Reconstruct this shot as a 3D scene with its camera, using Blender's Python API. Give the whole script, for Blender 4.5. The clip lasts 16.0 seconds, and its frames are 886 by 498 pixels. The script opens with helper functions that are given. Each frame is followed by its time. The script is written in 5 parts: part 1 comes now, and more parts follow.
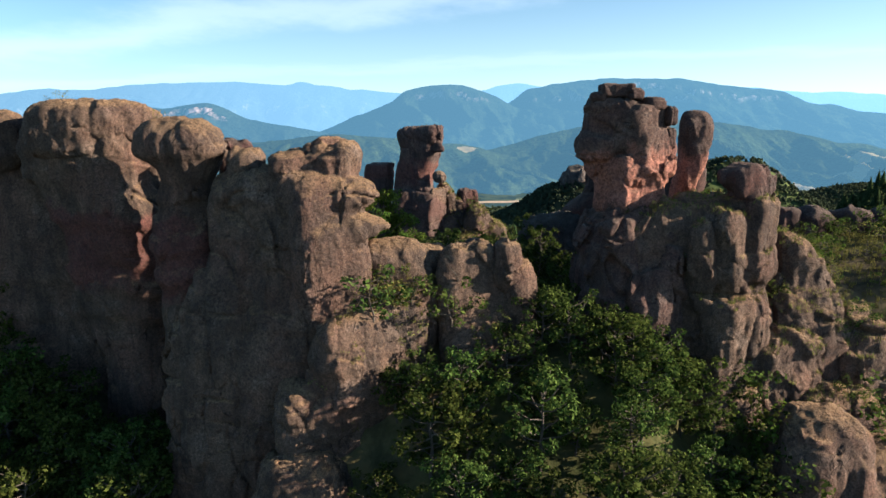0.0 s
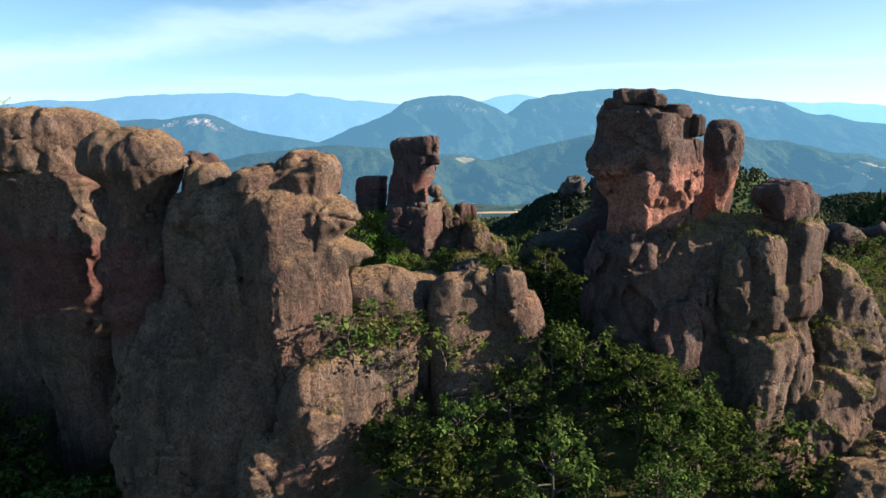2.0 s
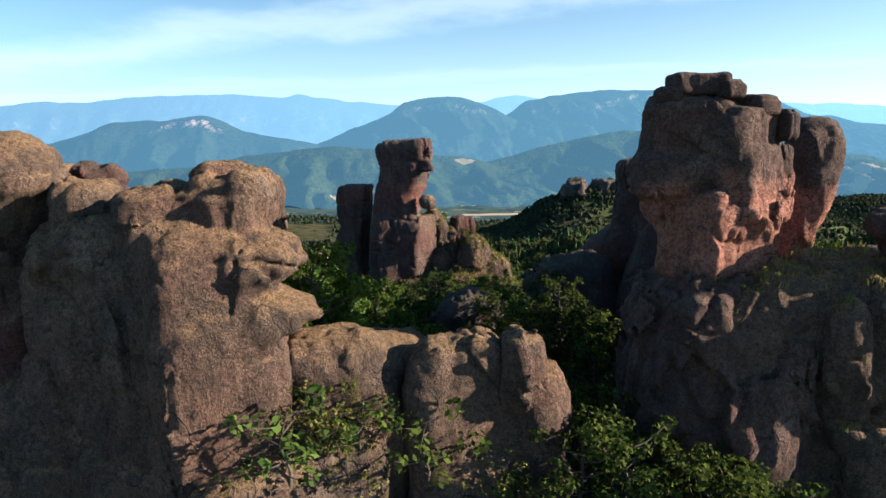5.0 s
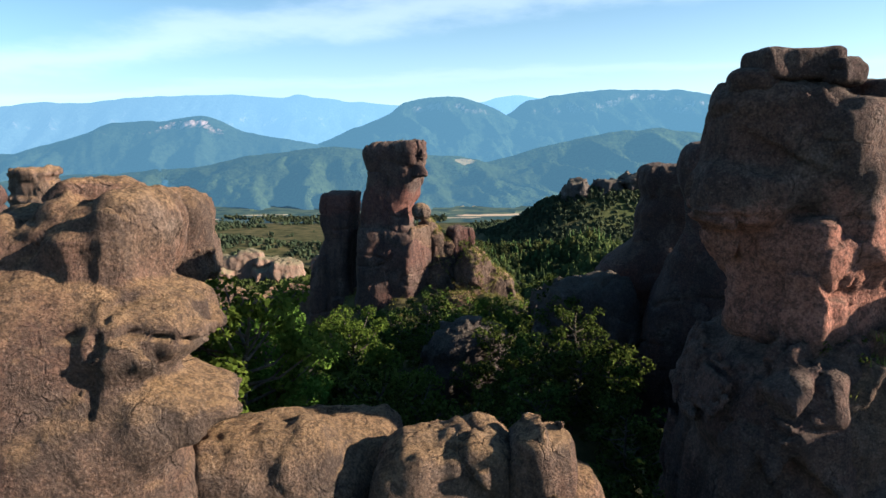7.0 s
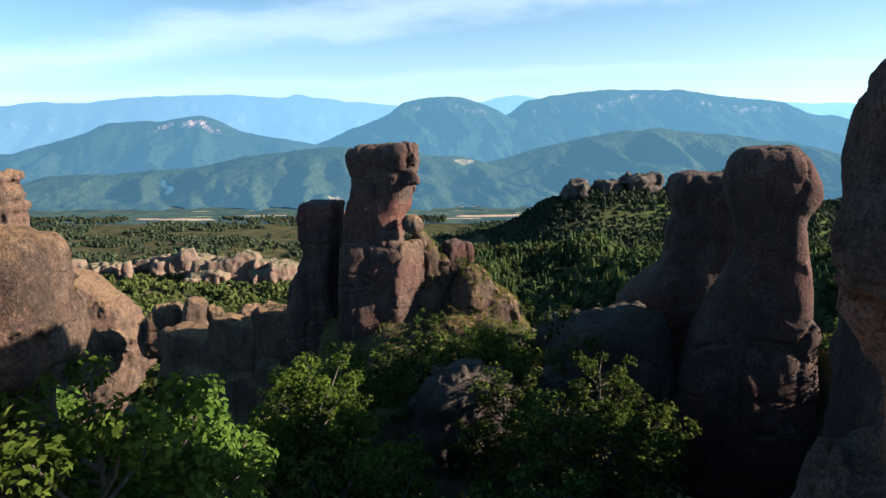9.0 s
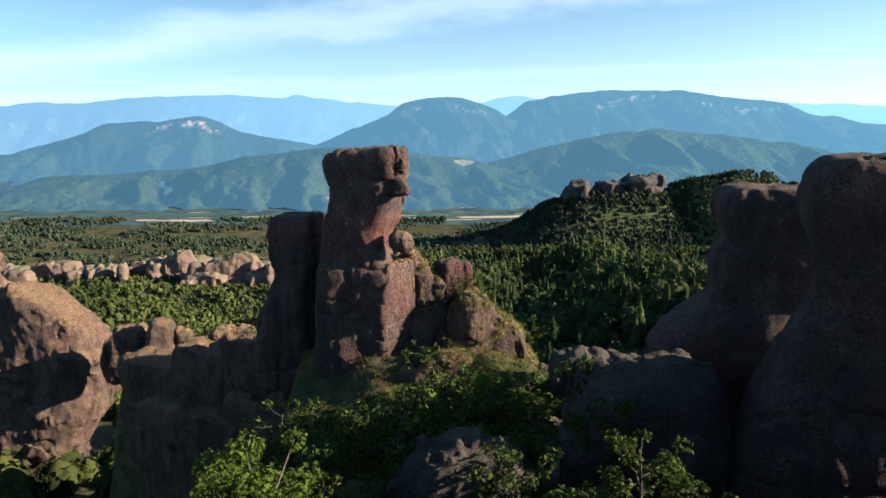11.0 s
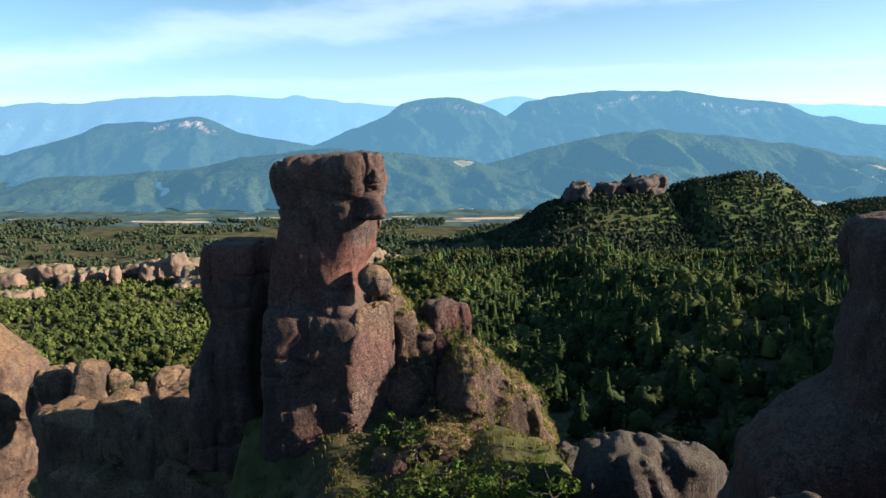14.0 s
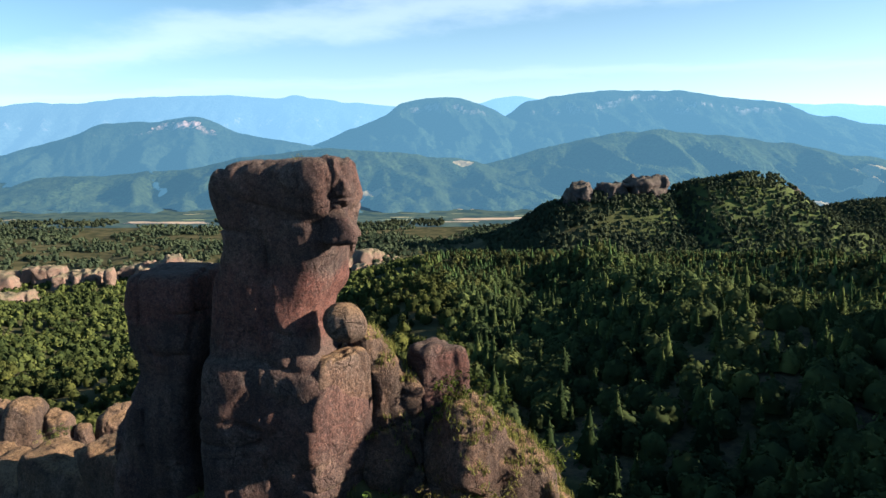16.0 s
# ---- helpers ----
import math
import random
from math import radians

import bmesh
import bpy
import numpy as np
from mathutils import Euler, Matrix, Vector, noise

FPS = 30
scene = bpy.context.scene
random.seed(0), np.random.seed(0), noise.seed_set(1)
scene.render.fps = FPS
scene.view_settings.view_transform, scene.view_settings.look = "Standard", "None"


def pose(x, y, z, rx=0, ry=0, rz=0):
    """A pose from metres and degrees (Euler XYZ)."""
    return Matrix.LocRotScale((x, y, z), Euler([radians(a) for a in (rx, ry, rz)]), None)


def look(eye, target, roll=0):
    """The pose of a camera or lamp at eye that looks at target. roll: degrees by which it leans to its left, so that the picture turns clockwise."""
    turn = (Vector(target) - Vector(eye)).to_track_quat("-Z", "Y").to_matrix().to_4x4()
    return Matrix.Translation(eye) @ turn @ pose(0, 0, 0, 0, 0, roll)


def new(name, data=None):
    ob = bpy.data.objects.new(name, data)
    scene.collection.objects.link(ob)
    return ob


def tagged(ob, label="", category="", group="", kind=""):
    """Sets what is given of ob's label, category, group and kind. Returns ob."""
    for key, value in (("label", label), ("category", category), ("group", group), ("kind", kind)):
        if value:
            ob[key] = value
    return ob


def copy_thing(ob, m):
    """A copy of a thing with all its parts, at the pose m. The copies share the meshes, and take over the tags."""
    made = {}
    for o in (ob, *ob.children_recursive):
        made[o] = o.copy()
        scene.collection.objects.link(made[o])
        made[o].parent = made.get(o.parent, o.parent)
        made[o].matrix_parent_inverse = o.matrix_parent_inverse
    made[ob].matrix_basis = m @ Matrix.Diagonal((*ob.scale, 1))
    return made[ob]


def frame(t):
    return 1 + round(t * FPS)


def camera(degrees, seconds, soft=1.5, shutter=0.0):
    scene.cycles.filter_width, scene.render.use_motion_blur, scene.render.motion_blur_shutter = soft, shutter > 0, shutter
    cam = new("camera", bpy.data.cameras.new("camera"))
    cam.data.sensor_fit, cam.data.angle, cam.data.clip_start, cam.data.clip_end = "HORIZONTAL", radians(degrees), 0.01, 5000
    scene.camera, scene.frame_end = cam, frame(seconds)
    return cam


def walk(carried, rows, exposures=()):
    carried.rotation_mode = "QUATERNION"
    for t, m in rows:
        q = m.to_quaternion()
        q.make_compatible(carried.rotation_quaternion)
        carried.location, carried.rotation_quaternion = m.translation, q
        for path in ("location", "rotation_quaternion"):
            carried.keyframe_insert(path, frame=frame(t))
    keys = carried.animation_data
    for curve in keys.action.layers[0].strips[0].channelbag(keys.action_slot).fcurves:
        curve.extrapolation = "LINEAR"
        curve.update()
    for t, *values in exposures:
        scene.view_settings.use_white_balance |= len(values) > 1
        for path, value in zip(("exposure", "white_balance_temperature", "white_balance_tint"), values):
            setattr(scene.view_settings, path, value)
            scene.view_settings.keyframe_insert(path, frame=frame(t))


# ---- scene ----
cam = camera(69.9, 16.0)
METRES, EYE, TILT, LEAN, TURN = 100.0, 0.0, -11.8, 0.0, 0.0
ROWS = [
    (0.0, 0.0, 0.0, 0.0, 0.0, 0.0, -0.0),
    (0.5, 0.0013, 0.0203, 0.0039, -0.02, 0.28, 0.02),
    (1.0, 0.0027, 0.0423, 0.0085, -0.05, 0.54, 0.03),
    (1.5, 0.0045, 0.0657, 0.0133, -0.05, 0.76, 0.07),
    (2.0, 0.006, 0.0907, 0.0184, -0.09, 0.93, 0.08),
    (2.5, 0.0078, 0.1169, 0.0238, -0.09, 1.05, 0.1),
    (3.0, 0.0095, 0.1466, 0.03, -0.12, 1.06, 0.11),
    (3.5, 0.0114, 0.1755, 0.0361, -0.12, 1.04, 0.13),
    (6.0, 0.0214, 0.33, 0.0678, -0.11, 1.05, 0.17),
    (6.5, 0.0235, 0.3618, 0.0746, -0.09, 1.05, 0.18),
    (7.0, 0.0255, 0.3938, 0.0815, -0.08, 1.05, 0.21),
    (7.5, 0.0274, 0.4236, 0.088, -0.09, 1.05, 0.22),
    (8.0, 0.0293, 0.456, 0.0951, -0.09, 1.06, 0.22),
    (8.5, 0.0311, 0.4888, 0.1022, -0.1, 1.07, 0.22),
    (9.0, 0.0332, 0.5237, 0.1098, -0.11, 1.06, 0.21),
    (11.5, 0.043, 0.6856, 0.1445, -0.12, 1.12, 0.17),
    (12.0, 0.0448, 0.7182, 0.1512, -0.13, 1.13, 0.17),
    (12.5, 0.0463, 0.7502, 0.1582, -0.14, 1.14, 0.17),
    (13.0, 0.0481, 0.7825, 0.1647, -0.15, 1.14, 0.17),
    (13.5, 0.0498, 0.817, 0.1719, -0.17, 1.14, 0.16),
    (14.0, 0.0517, 0.849, 0.1784, -0.18, 1.15, 0.18),
    (14.5, 0.0533, 0.8811, 0.1848, -0.19, 1.15, 0.19),
    (15.0, 0.055, 0.9133, 0.1913, -0.2, 1.15, 0.19),
    (15.5, 0.057, 0.9449, 0.1978, -0.21, 1.15, 0.21),
    (16.0, 0.059, 0.9771, 0.2041, -0.23, 1.15, 0.21),
]
walk(cam, [(t, pose(0, 0, EYE, TILT, LEAN, TURN) @ pose(METRES * x, METRES * y, METRES * z, 90 + pitch, roll, yaw)) for t, x, y, z, yaw, pitch, roll in ROWS],
     exposures=[(0.0, 1.63, 6100, 17), (16.0, 1.63, 6100, 17)])

# ---- world, sun ----
SUN_AZ, SUN_EL = 96.0, 20.0      # degrees to the right of straight ahead, degrees up
world = bpy.data.worlds.new("sky")
scene.world = world
world.use_nodes = True
wn, wl = world.node_tree.nodes, world.node_tree.links
wn.clear()
w_out = wn.new("ShaderNodeOutputWorld")
w_bg = wn.new("ShaderNodeBackground")
w_sky = wn.new("ShaderNodeTexSky")
w_sky.sky_type = "NISHITA"
w_sky.sun_disc = False
w_sky.sun_elevation = radians(SUN_EL)
w_sky.sun_rotation = radians(SUN_AZ)
w_sky.altitude = 600
w_sky.dust_density = 0.45
w_sky.ozone_density = 0.8
w_bg.inputs["Strength"].default_value = 0.044
w_co = wn.new("ShaderNodeTexCoord")


def w_node(kind, op, *values):
    q = wn.new(kind)
    q.operation = op
    for i, v in enumerate(values):
        if isinstance(v, (int, float, tuple)):
            q.inputs[i].default_value = v
        else:
            wl.new(v, q.inputs[i])
    return q.outputs["Value"]


def w_streak(normal, width, amount, stretch, wander):
    """A cirrus band along a great circle, ragged along its length."""
    mp = wn.new("ShaderNodeMapping")
    mp.inputs["Scale"].default_value = stretch
    wl.new(w_co.outputs["Generated"], mp.inputs["Vector"])
    nz = wn.new("ShaderNodeTexNoise")
    nz.inputs["Scale"].default_value, nz.inputs["Detail"].default_value, nz.inputs["Roughness"].default_value = 2.0, 6, 0.6
    wl.new(mp.outputs["Vector"], nz.inputs["Vector"])
    d = w_node("ShaderNodeVectorMath", "DOT_PRODUCT", w_co.outputs["Generated"], normal)
    d = w_node("ShaderNodeMath", "ABSOLUTE", w_node("ShaderNodeMath", "ADD", d, w_node("ShaderNodeMath", "MULTIPLY", w_node("ShaderNodeMath", "SUBTRACT", nz.outputs["Fac"], 0.5), wander)))
    mr = wn.new("ShaderNodeMapRange")
    mr.interpolation_type = "SMOOTHSTEP"
    for key, v in (("From Min", 0.0), ("From Max", width), ("To Min", amount), ("To Max", 0.0)):
        mr.inputs[key].default_value = v
    wl.new(d, mr.inputs["Value"])
    return mr.outputs[0]


CIRRUS_A, CIRRUS_B = (0.105, 0.176, -0.979), (0.041, 0.077, -0.996)
w_fac = w_node("ShaderNodeMath", "ADD", w_streak(CIRRUS_A, 0.04, 0.34, (2, 2, 7), 0.1), w_streak(CIRRUS_B, 0.014, 0.14, (2, 2, 14), 0.06))
w_mix = wn.new("ShaderNodeMixRGB")
w_mix.inputs["Color2"].default_value = (8.8, 10.4, 11.4, 1)
wl.new(w_fac, w_mix.inputs["Fac"])
w_tint = wn.new("ShaderNodeMixRGB")
w_tint.blend_type = "MULTIPLY"
w_tint.inputs["Fac"].default_value = 1.0
w_tint.inputs["Color2"].default_value = (0.75, 1.08, 1.16, 1)
wl.new(w_sky.outputs["Color"], w_tint.inputs["Color1"])
# pale haze low over the horizon, brighter on the sun's side
w_sep = wn.new("ShaderNodeSeparateXYZ")
wl.new(w_co.outputs["Generated"], w_sep.inputs[0])
w_low = w_node("ShaderNodeMath", "POWER", w_node("ShaderNodeMath", "SUBTRACT", 1.0, w_node("ShaderNodeMath", "MINIMUM", w_node("ShaderNodeMath", "ABSOLUTE", w_sep.outputs["Z"]), 1.0)), 9.0)
w_side = w_node("ShaderNodeMath", "MULTIPLY_ADD", w_sep.outputs["X"], 0.42, 0.42)
w_haze = wn.new("ShaderNodeMixRGB")
w_haze.inputs["Color2"].default_value = (9.8, 12.4, 14.4, 1)
wl.new(w_node("ShaderNodeMath", "MULTIPLY", w_low, w_side), w_haze.inputs["Fac"])
wl.new(w_tint.outputs["Color"], w_haze.inputs["Color1"])
wl.new(w_haze.outputs["Color"], w_mix.inputs["Color1"])
wl.new(w_mix.outputs["Color"], w_bg.inputs["Color"])
wl.new(w_bg.outputs["Background"], w_out.inputs["Surface"])

sun_data = bpy.data.lights.new("sun", "SUN")
sun_data.energy = 5.0
sun_data.angle = radians(0.5)
sun_data.color = (1.0, 0.82, 0.58)
sun = new("sun", sun_data)
_az, _el = radians(SUN_AZ), radians(SUN_EL)
SUN_DIR = Vector((math.sin(_az) * math.cos(_el), math.cos(_az) * math.cos(_el), math.sin(_el)))
sun.matrix_world = look(SUN_DIR * 300, (0, 0, 0))


# ---- numeric noise ----
def _hash(ix, iy, iz, seed):
    n = (ix * 374761393 + iy * 668265263 + iz * 2147483647 + seed * 974634777) & 0xFFFFFFFF
    n = ((n ^ (n >> 13)) * 1274126177) & 0xFFFFFFFF
    n = n ^ (n >> 16)
    return (n & 0xFFFF) / 32767.5 - 1.0


def vnoise(x, y, z, seed=0):
    """Smooth value noise in -1..1 on arrays."""
    x, y, z = np.broadcast_arrays(np.asarray(x, float), np.asarray(y, float), np.asarray(z, float))
    fx, fy, fz = np.floor(x), np.floor(y), np.floor(z)
    ix, iy, iz = fx.astype(np.int64), fy.astype(np.int64), fz.astype(np.int64)
    u, v, w = x - fx, y - fy, z - fz
    u, v, w = u * u * (3 - 2 * u), v * v * (3 - 2 * v), w * w * (3 - 2 * w)
    out = 0.0
    for dx in (0, 1):
        for dy in (0, 1):
            for dz in (0, 1):
                out = out + (u if dx else 1 - u) * (v if dy else 1 - v) * (w if dz else 1 - w) * _hash(ix + dx, iy + dy, iz + dz, seed)
    return out


def cells(x, y, z, seed=0):
    """Cellular noise: a random value for the nearest cell, and the gap to the next one."""
    ix, iy, iz = np.floor(x).astype(np.int64), np.floor(y).astype(np.int64), np.floor(z).astype(np.int64)
    d1, d2, val = np.full(x.shape, 9.0), np.full(x.shape, 9.0), np.zeros(x.shape)
    for dx in (-1, 0, 1):
        for dy in (-1, 0, 1):
            for dz in (-1, 0, 1):
                cx, cy, cz = ix + dx, iy + dy, iz + dz
                hx = _hash(cx, cy, cz, seed)
                d = np.sqrt((cx + 0.5 + 0.42 * hx - x) ** 2 + (cy + 0.5 + 0.42 * _hash(cx, cy, cz, seed + 1) - y) ** 2 + (cz + 0.5 + 0.42 * _hash(cx, cy, cz, seed + 2) - z) ** 2)
                closer = d < d1
                d2 = np.where(closer, d1, np.minimum(d2, d))
                val = np.where(closer, _hash(cx, cy, cz, seed + 3), val)
                d1 = np.where(closer, d, d1)
    return val, d2 - d1


def fbm(x, y, z, octaves=4, seed=0, gain=0.5):
    out, amp = 0.0, 1.0
    for o in range(octaves):
        out = out + amp * vnoise(x, y, z, seed + o)
        x, y, z = x * 2.03 + 11.3, y * 2.03 + 5.1, z * 2.03 + 7.7
        amp *= gain
    return out


def smooth(a, b, v):
    k = np.clip((v - a) / (b - a), 0, 1)
    return k * k * (3 - 2 * k)


# ---- materials ----
def nodes_of(name):
    mat = bpy.data.materials.new(name)
    mat.use_nodes = True
    nt = mat.node_tree
    return mat, nt.nodes, nt.links, nt.nodes["Principled BSDF"]


def tex(n, l, scale, detail=4, rough=0.55, vec=None, stretch=None):
    t = n.new("ShaderNodeTexNoise")
    t.inputs["Scale"].default_value = scale
    t.inputs["Detail"].default_value = detail
    t.inputs["Roughness"].default_value = rough
    co = n.new("ShaderNodeTexCoord")
    src = co.outputs["Object"]
    if stretch:
        m = n.new("ShaderNodeMapping")
        m.inputs["Scale"].default_value = stretch
        l.new(src, m.inputs["Vector"])
        src = m.outputs["Vector"]
    l.new(src, t.inputs["Vector"])
    return t.outputs["Fac"]


def ramp(n, l, fac, lo, hi, c0=(0, 0, 0), c1=(1, 1, 1)):
    r = n.new("ShaderNodeValToRGB")
    r.color_ramp.elements[0].position, r.color_ramp.elements[1].position = lo, hi
    r.color_ramp.elements[0].color, r.color_ramp.elements[1].color = (*c0, 1), (*c1, 1)
    l.new(fac, r.inputs["Fac"])
    return r.outputs["Color"]


def mix(n, l, fac, a, b, mode="MIX"):
    m = n.new("ShaderNodeMixRGB")
    m.blend_type = mode
    for key, v in (("Fac", fac), ("Color1", a), ("Color2", b)):
        if isinstance(v, (int, float)):
            m.inputs[key].default_value = v
        elif isinstance(v, tuple):
            m.inputs[key].default_value = (*v, 1)
        else:
            l.new(v, m.inputs[key])
    return m.outputs["Color"]


def math_node(n, l, op, a, b=0.0):
    m = n.new("ShaderNodeMath")
    m.operation = op
    for i, v in enumerate((a, b)):
        if isinstance(v, (int, float)):
            m.inputs[i].default_value = v
        else:
            l.new(v, m.inputs[i])
    return m.outputs[0]


def rock_material(name, base, dark, red, lichen, red_amount=0.5, band=None, fresh=(0.40, 0.15, 0.11), relief=0.55):
    """Weathered conglomerate: iron-red bands, grey varnish, ochre lichen on what faces up."""
    mat, n, l, bsdf = nodes_of(name)
    big = tex(n, l, 0.12, 4, 0.6)
    mid = tex(n, l, 0.55, 9, 0.72)
    fine = tex(n, l, 3.2, 8, 0.75)
    patch = tex(n, l, 0.33, 5, 0.6)
    streak = tex(n, l, 0.5, 6, 0.62, stretch=(1, 1, 0.14))
    col = mix(n, l, ramp(n, l, mid, 0.38, 0.62), tuple(0.55 * a + 0.45 * b for a, b in zip(dark, base)), base)
    col = mix(n, l, math_node(n, l, "MULTIPLY", ramp(n, l, patch, 0.53, 0.62), 0.55), col, tuple(0.5 * (a + b) for a, b in zip(base, (0.2, 0.18, 0.165))))
    col = mix(n, l, math_node(n, l, "MULTIPLY", ramp(n, l, big, 0.46, 0.62), red_amount), col, red)
    col = mix(n, l, math_node(n, l, "MULTIPLY", ramp(n, l, streak, 0.5, 0.68), 0.7), col, dark)
    varnish = tex(n, l, 0.2, 7, 0.68, stretch=(1, 1, 0.6))
    col = mix(n, l, math_node(n, l, "MULTIPLY", ramp(n, l, varnish, 0.47, 0.6), 0.6), col, tuple(1.25 * v for v in dark))
    if band:
        co2, sp2 = n.new("ShaderNodeTexCoord"), n.new("ShaderNodeSeparateXYZ")
        l.new(co2.outputs["Object"], sp2.inputs[0])
        zc = math_node(n, l, "ADD", sp2.outputs["Z"], math_node(n, l, "MULTIPLY", math_node(n, l, "SUBTRACT", tex(n, l, 0.3, 4, 0.6), 0.5), 7.0))
        off = math_node(n, l, "ABSOLUTE", math_node(n, l, "SUBTRACT", zc, (band[0] + band[1]) / 2))
        mr = n.new("ShaderNodeMapRange")
        mr.inputs["From Min"].default_value, mr.inputs["From Max"].default_value = (band[1] - band[0]) / 2 - 0.8, (band[1] - band[0]) / 2 + 0.6
        mr.inputs["To Min"].default_value, mr.inputs["To Max"].default_value = 0.8, 0.0
        l.new(off, mr.inputs["Value"])
        col = mix(n, l, mr.outputs[0], col, mix(n, l, ramp(n, l, mid, 0.35, 0.65), tuple(v * 0.7 for v in fresh), fresh))
    geo = n.new("ShaderNodeNewGeometry")
    sep = n.new("ShaderNodeSeparateXYZ")
    l.new(geo.outputs["Normal"], sep.inputs[0])
    up = math_node(n, l, "ADD", sep.outputs["Z"], math_node(n, l, "MULTIPLY", math_node(n, l, "SUBTRACT", mid, 0.5), 0.8))
    col = mix(n, l, math_node(n, l, "MULTIPLY", ramp(n, l, up, 0.36, 0.95), 0.68), col, lichen)
    col = mix(n, l, ramp(n, l, fine, 0.43, 0.53), mix(n, l, 0.58, col, dark), col)
    vor = n.new("ShaderNodeTexVoronoi")
    vor.inputs["Scale"].default_value = 5.0
    co = n.new("ShaderNodeTexCoord")
    l.new(co.outputs["Object"], vor.inputs["Vector"])
    col = mix(n, l, ramp(n, l, vor.outputs["Distance"], 0.06, 0.3), mix(n, l, 0.12, col, (0.42, 0.36, 0.32)), col)
    # thin dark joints, broken here and there
    wob = n.new("ShaderNodeMapping")
    wob.inputs["Scale"].default_value = (0.42, 0.42, 0.26)
    bend = n.new("ShaderNodeVectorMath")
    bend.operation = "MULTIPLY_ADD"
    soft = n.new("ShaderNodeTexNoise")
    soft.inputs["Scale"].default_value, soft.inputs["Detail"].default_value = 0.8, 5
    l.new(co.outputs["Object"], soft.inputs["Vector"])
    l.new(soft.outputs["Color"], bend.inputs[0])
    bend.inputs[1].default_value = (2.4, 2.4, 2.4)
    l.new(co.outputs["Object"], bend.inputs[2])
    l.new(bend.outputs[0], wob.inputs["Vector"])
    joints = n.new("ShaderNodeTexVoronoi")
    joints.feature = "DISTANCE_TO_EDGE"
    joints.inputs["Scale"].default_value = 1.0
    l.new(wob.outputs["Vector"], joints.inputs["Vector"])
    open_joint = math_node(n, l, "MULTIPLY", ramp(n, l, joints.outputs["Distance"], 0.006, 0.032, (1, 1, 1), (0, 0, 0)), ramp(n, l, patch, 0.5, 0.6))
    col = mix(n, l, math_node(n, l, "MULTIPLY", open_joint, 0.55), col, tuple(v * 0.6 for v in dark))
    speck = tex(n, l, 9.0, 4, 0.7)
    col = mix(n, l, 1.0, col, ramp(n, l, speck, 0.36, 0.64, (0.66, 0.66, 0.67), (1.42, 1.4, 1.36)), "MULTIPLY")
    l.new(col, bsdf.inputs["Base Color"])
    bsdf.inputs["Roughness"].default_value = 0.95
    bsdf.inputs["Specular IOR Level"].default_value = 0.15
    h = math_node(n, l, "ADD", math_node(n, l, "MULTIPLY", mid, 1.1), math_node(n, l, "MULTIPLY", fine, 0.36))
    h = math_node(n, l, "ADD", h, math_node(n, l, "MULTIPLY", vor.outputs["Distance"], -0.06))
    h = math_node(n, l, "ADD", h, math_node(n, l, "MULTIPLY", streak, 0.3))
    runnel = tex(n, l, 1.5, 7, 0.68, stretch=(1, 1, 0.22))
    h = math_node(n, l, "ADD", h, math_node(n, l, "MULTIPLY", runnel, 0.55))
    h = math_node(n, l, "ADD", h, math_node(n, l, "MULTIPLY", open_joint, -0.25))
    h = math_node(n, l, "ADD", h, math_node(n, l, "MULTIPLY", speck, 0.2))
    b = n.new("ShaderNodeBump")
    b.inputs["Strength"].default_value = 1.0
    b.inputs["Distance"].default_value = relief
    l.new(h, b.inputs["Height"])
    l.new(b.outputs["Normal"], bsdf.inputs["Normal"])
    return mat


BROWN = ((0.172, 0.119, 0.09), (0.034, 0.028, 0.026), (0.15, 0.078, 0.062), (0.27, 0.178, 0.096))
RUST = ((0.135, 0.088, 0.074), (0.03, 0.024, 0.025), (0.11, 0.05, 0.044), (0.1, 0.08, 0.065))
ROCK = rock_material("red_brown_rock", *BROWN)
ROCK_BANDED = rock_material("brown_rock_with_red_band", *BROWN, 0.5, (-20, -11), (0.14, 0.058, 0.054))
# RUST with a darker base, the shade on the chimneys worked into it
ROCK_RED = rock_material("iron_red_rock", (0.084, 0.052, 0.045), *RUST[1:], 0.6, relief=0.35)
ROCK_TOWER = rock_material("tower_rock", *RUST, 0.4, (-9.5, -4.0), (0.40, 0.18, 0.135), relief=0.45)
ROCK_SPIRE = rock_material("spire_rock", *RUST, 0.5, (-14.5, -9.5), (0.15, 0.066, 0.056), relief=0.34)
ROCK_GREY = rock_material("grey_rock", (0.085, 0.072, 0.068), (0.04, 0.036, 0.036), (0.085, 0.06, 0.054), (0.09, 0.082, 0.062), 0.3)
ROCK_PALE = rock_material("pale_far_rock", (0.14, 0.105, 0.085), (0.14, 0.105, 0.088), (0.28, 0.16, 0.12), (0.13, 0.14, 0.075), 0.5)


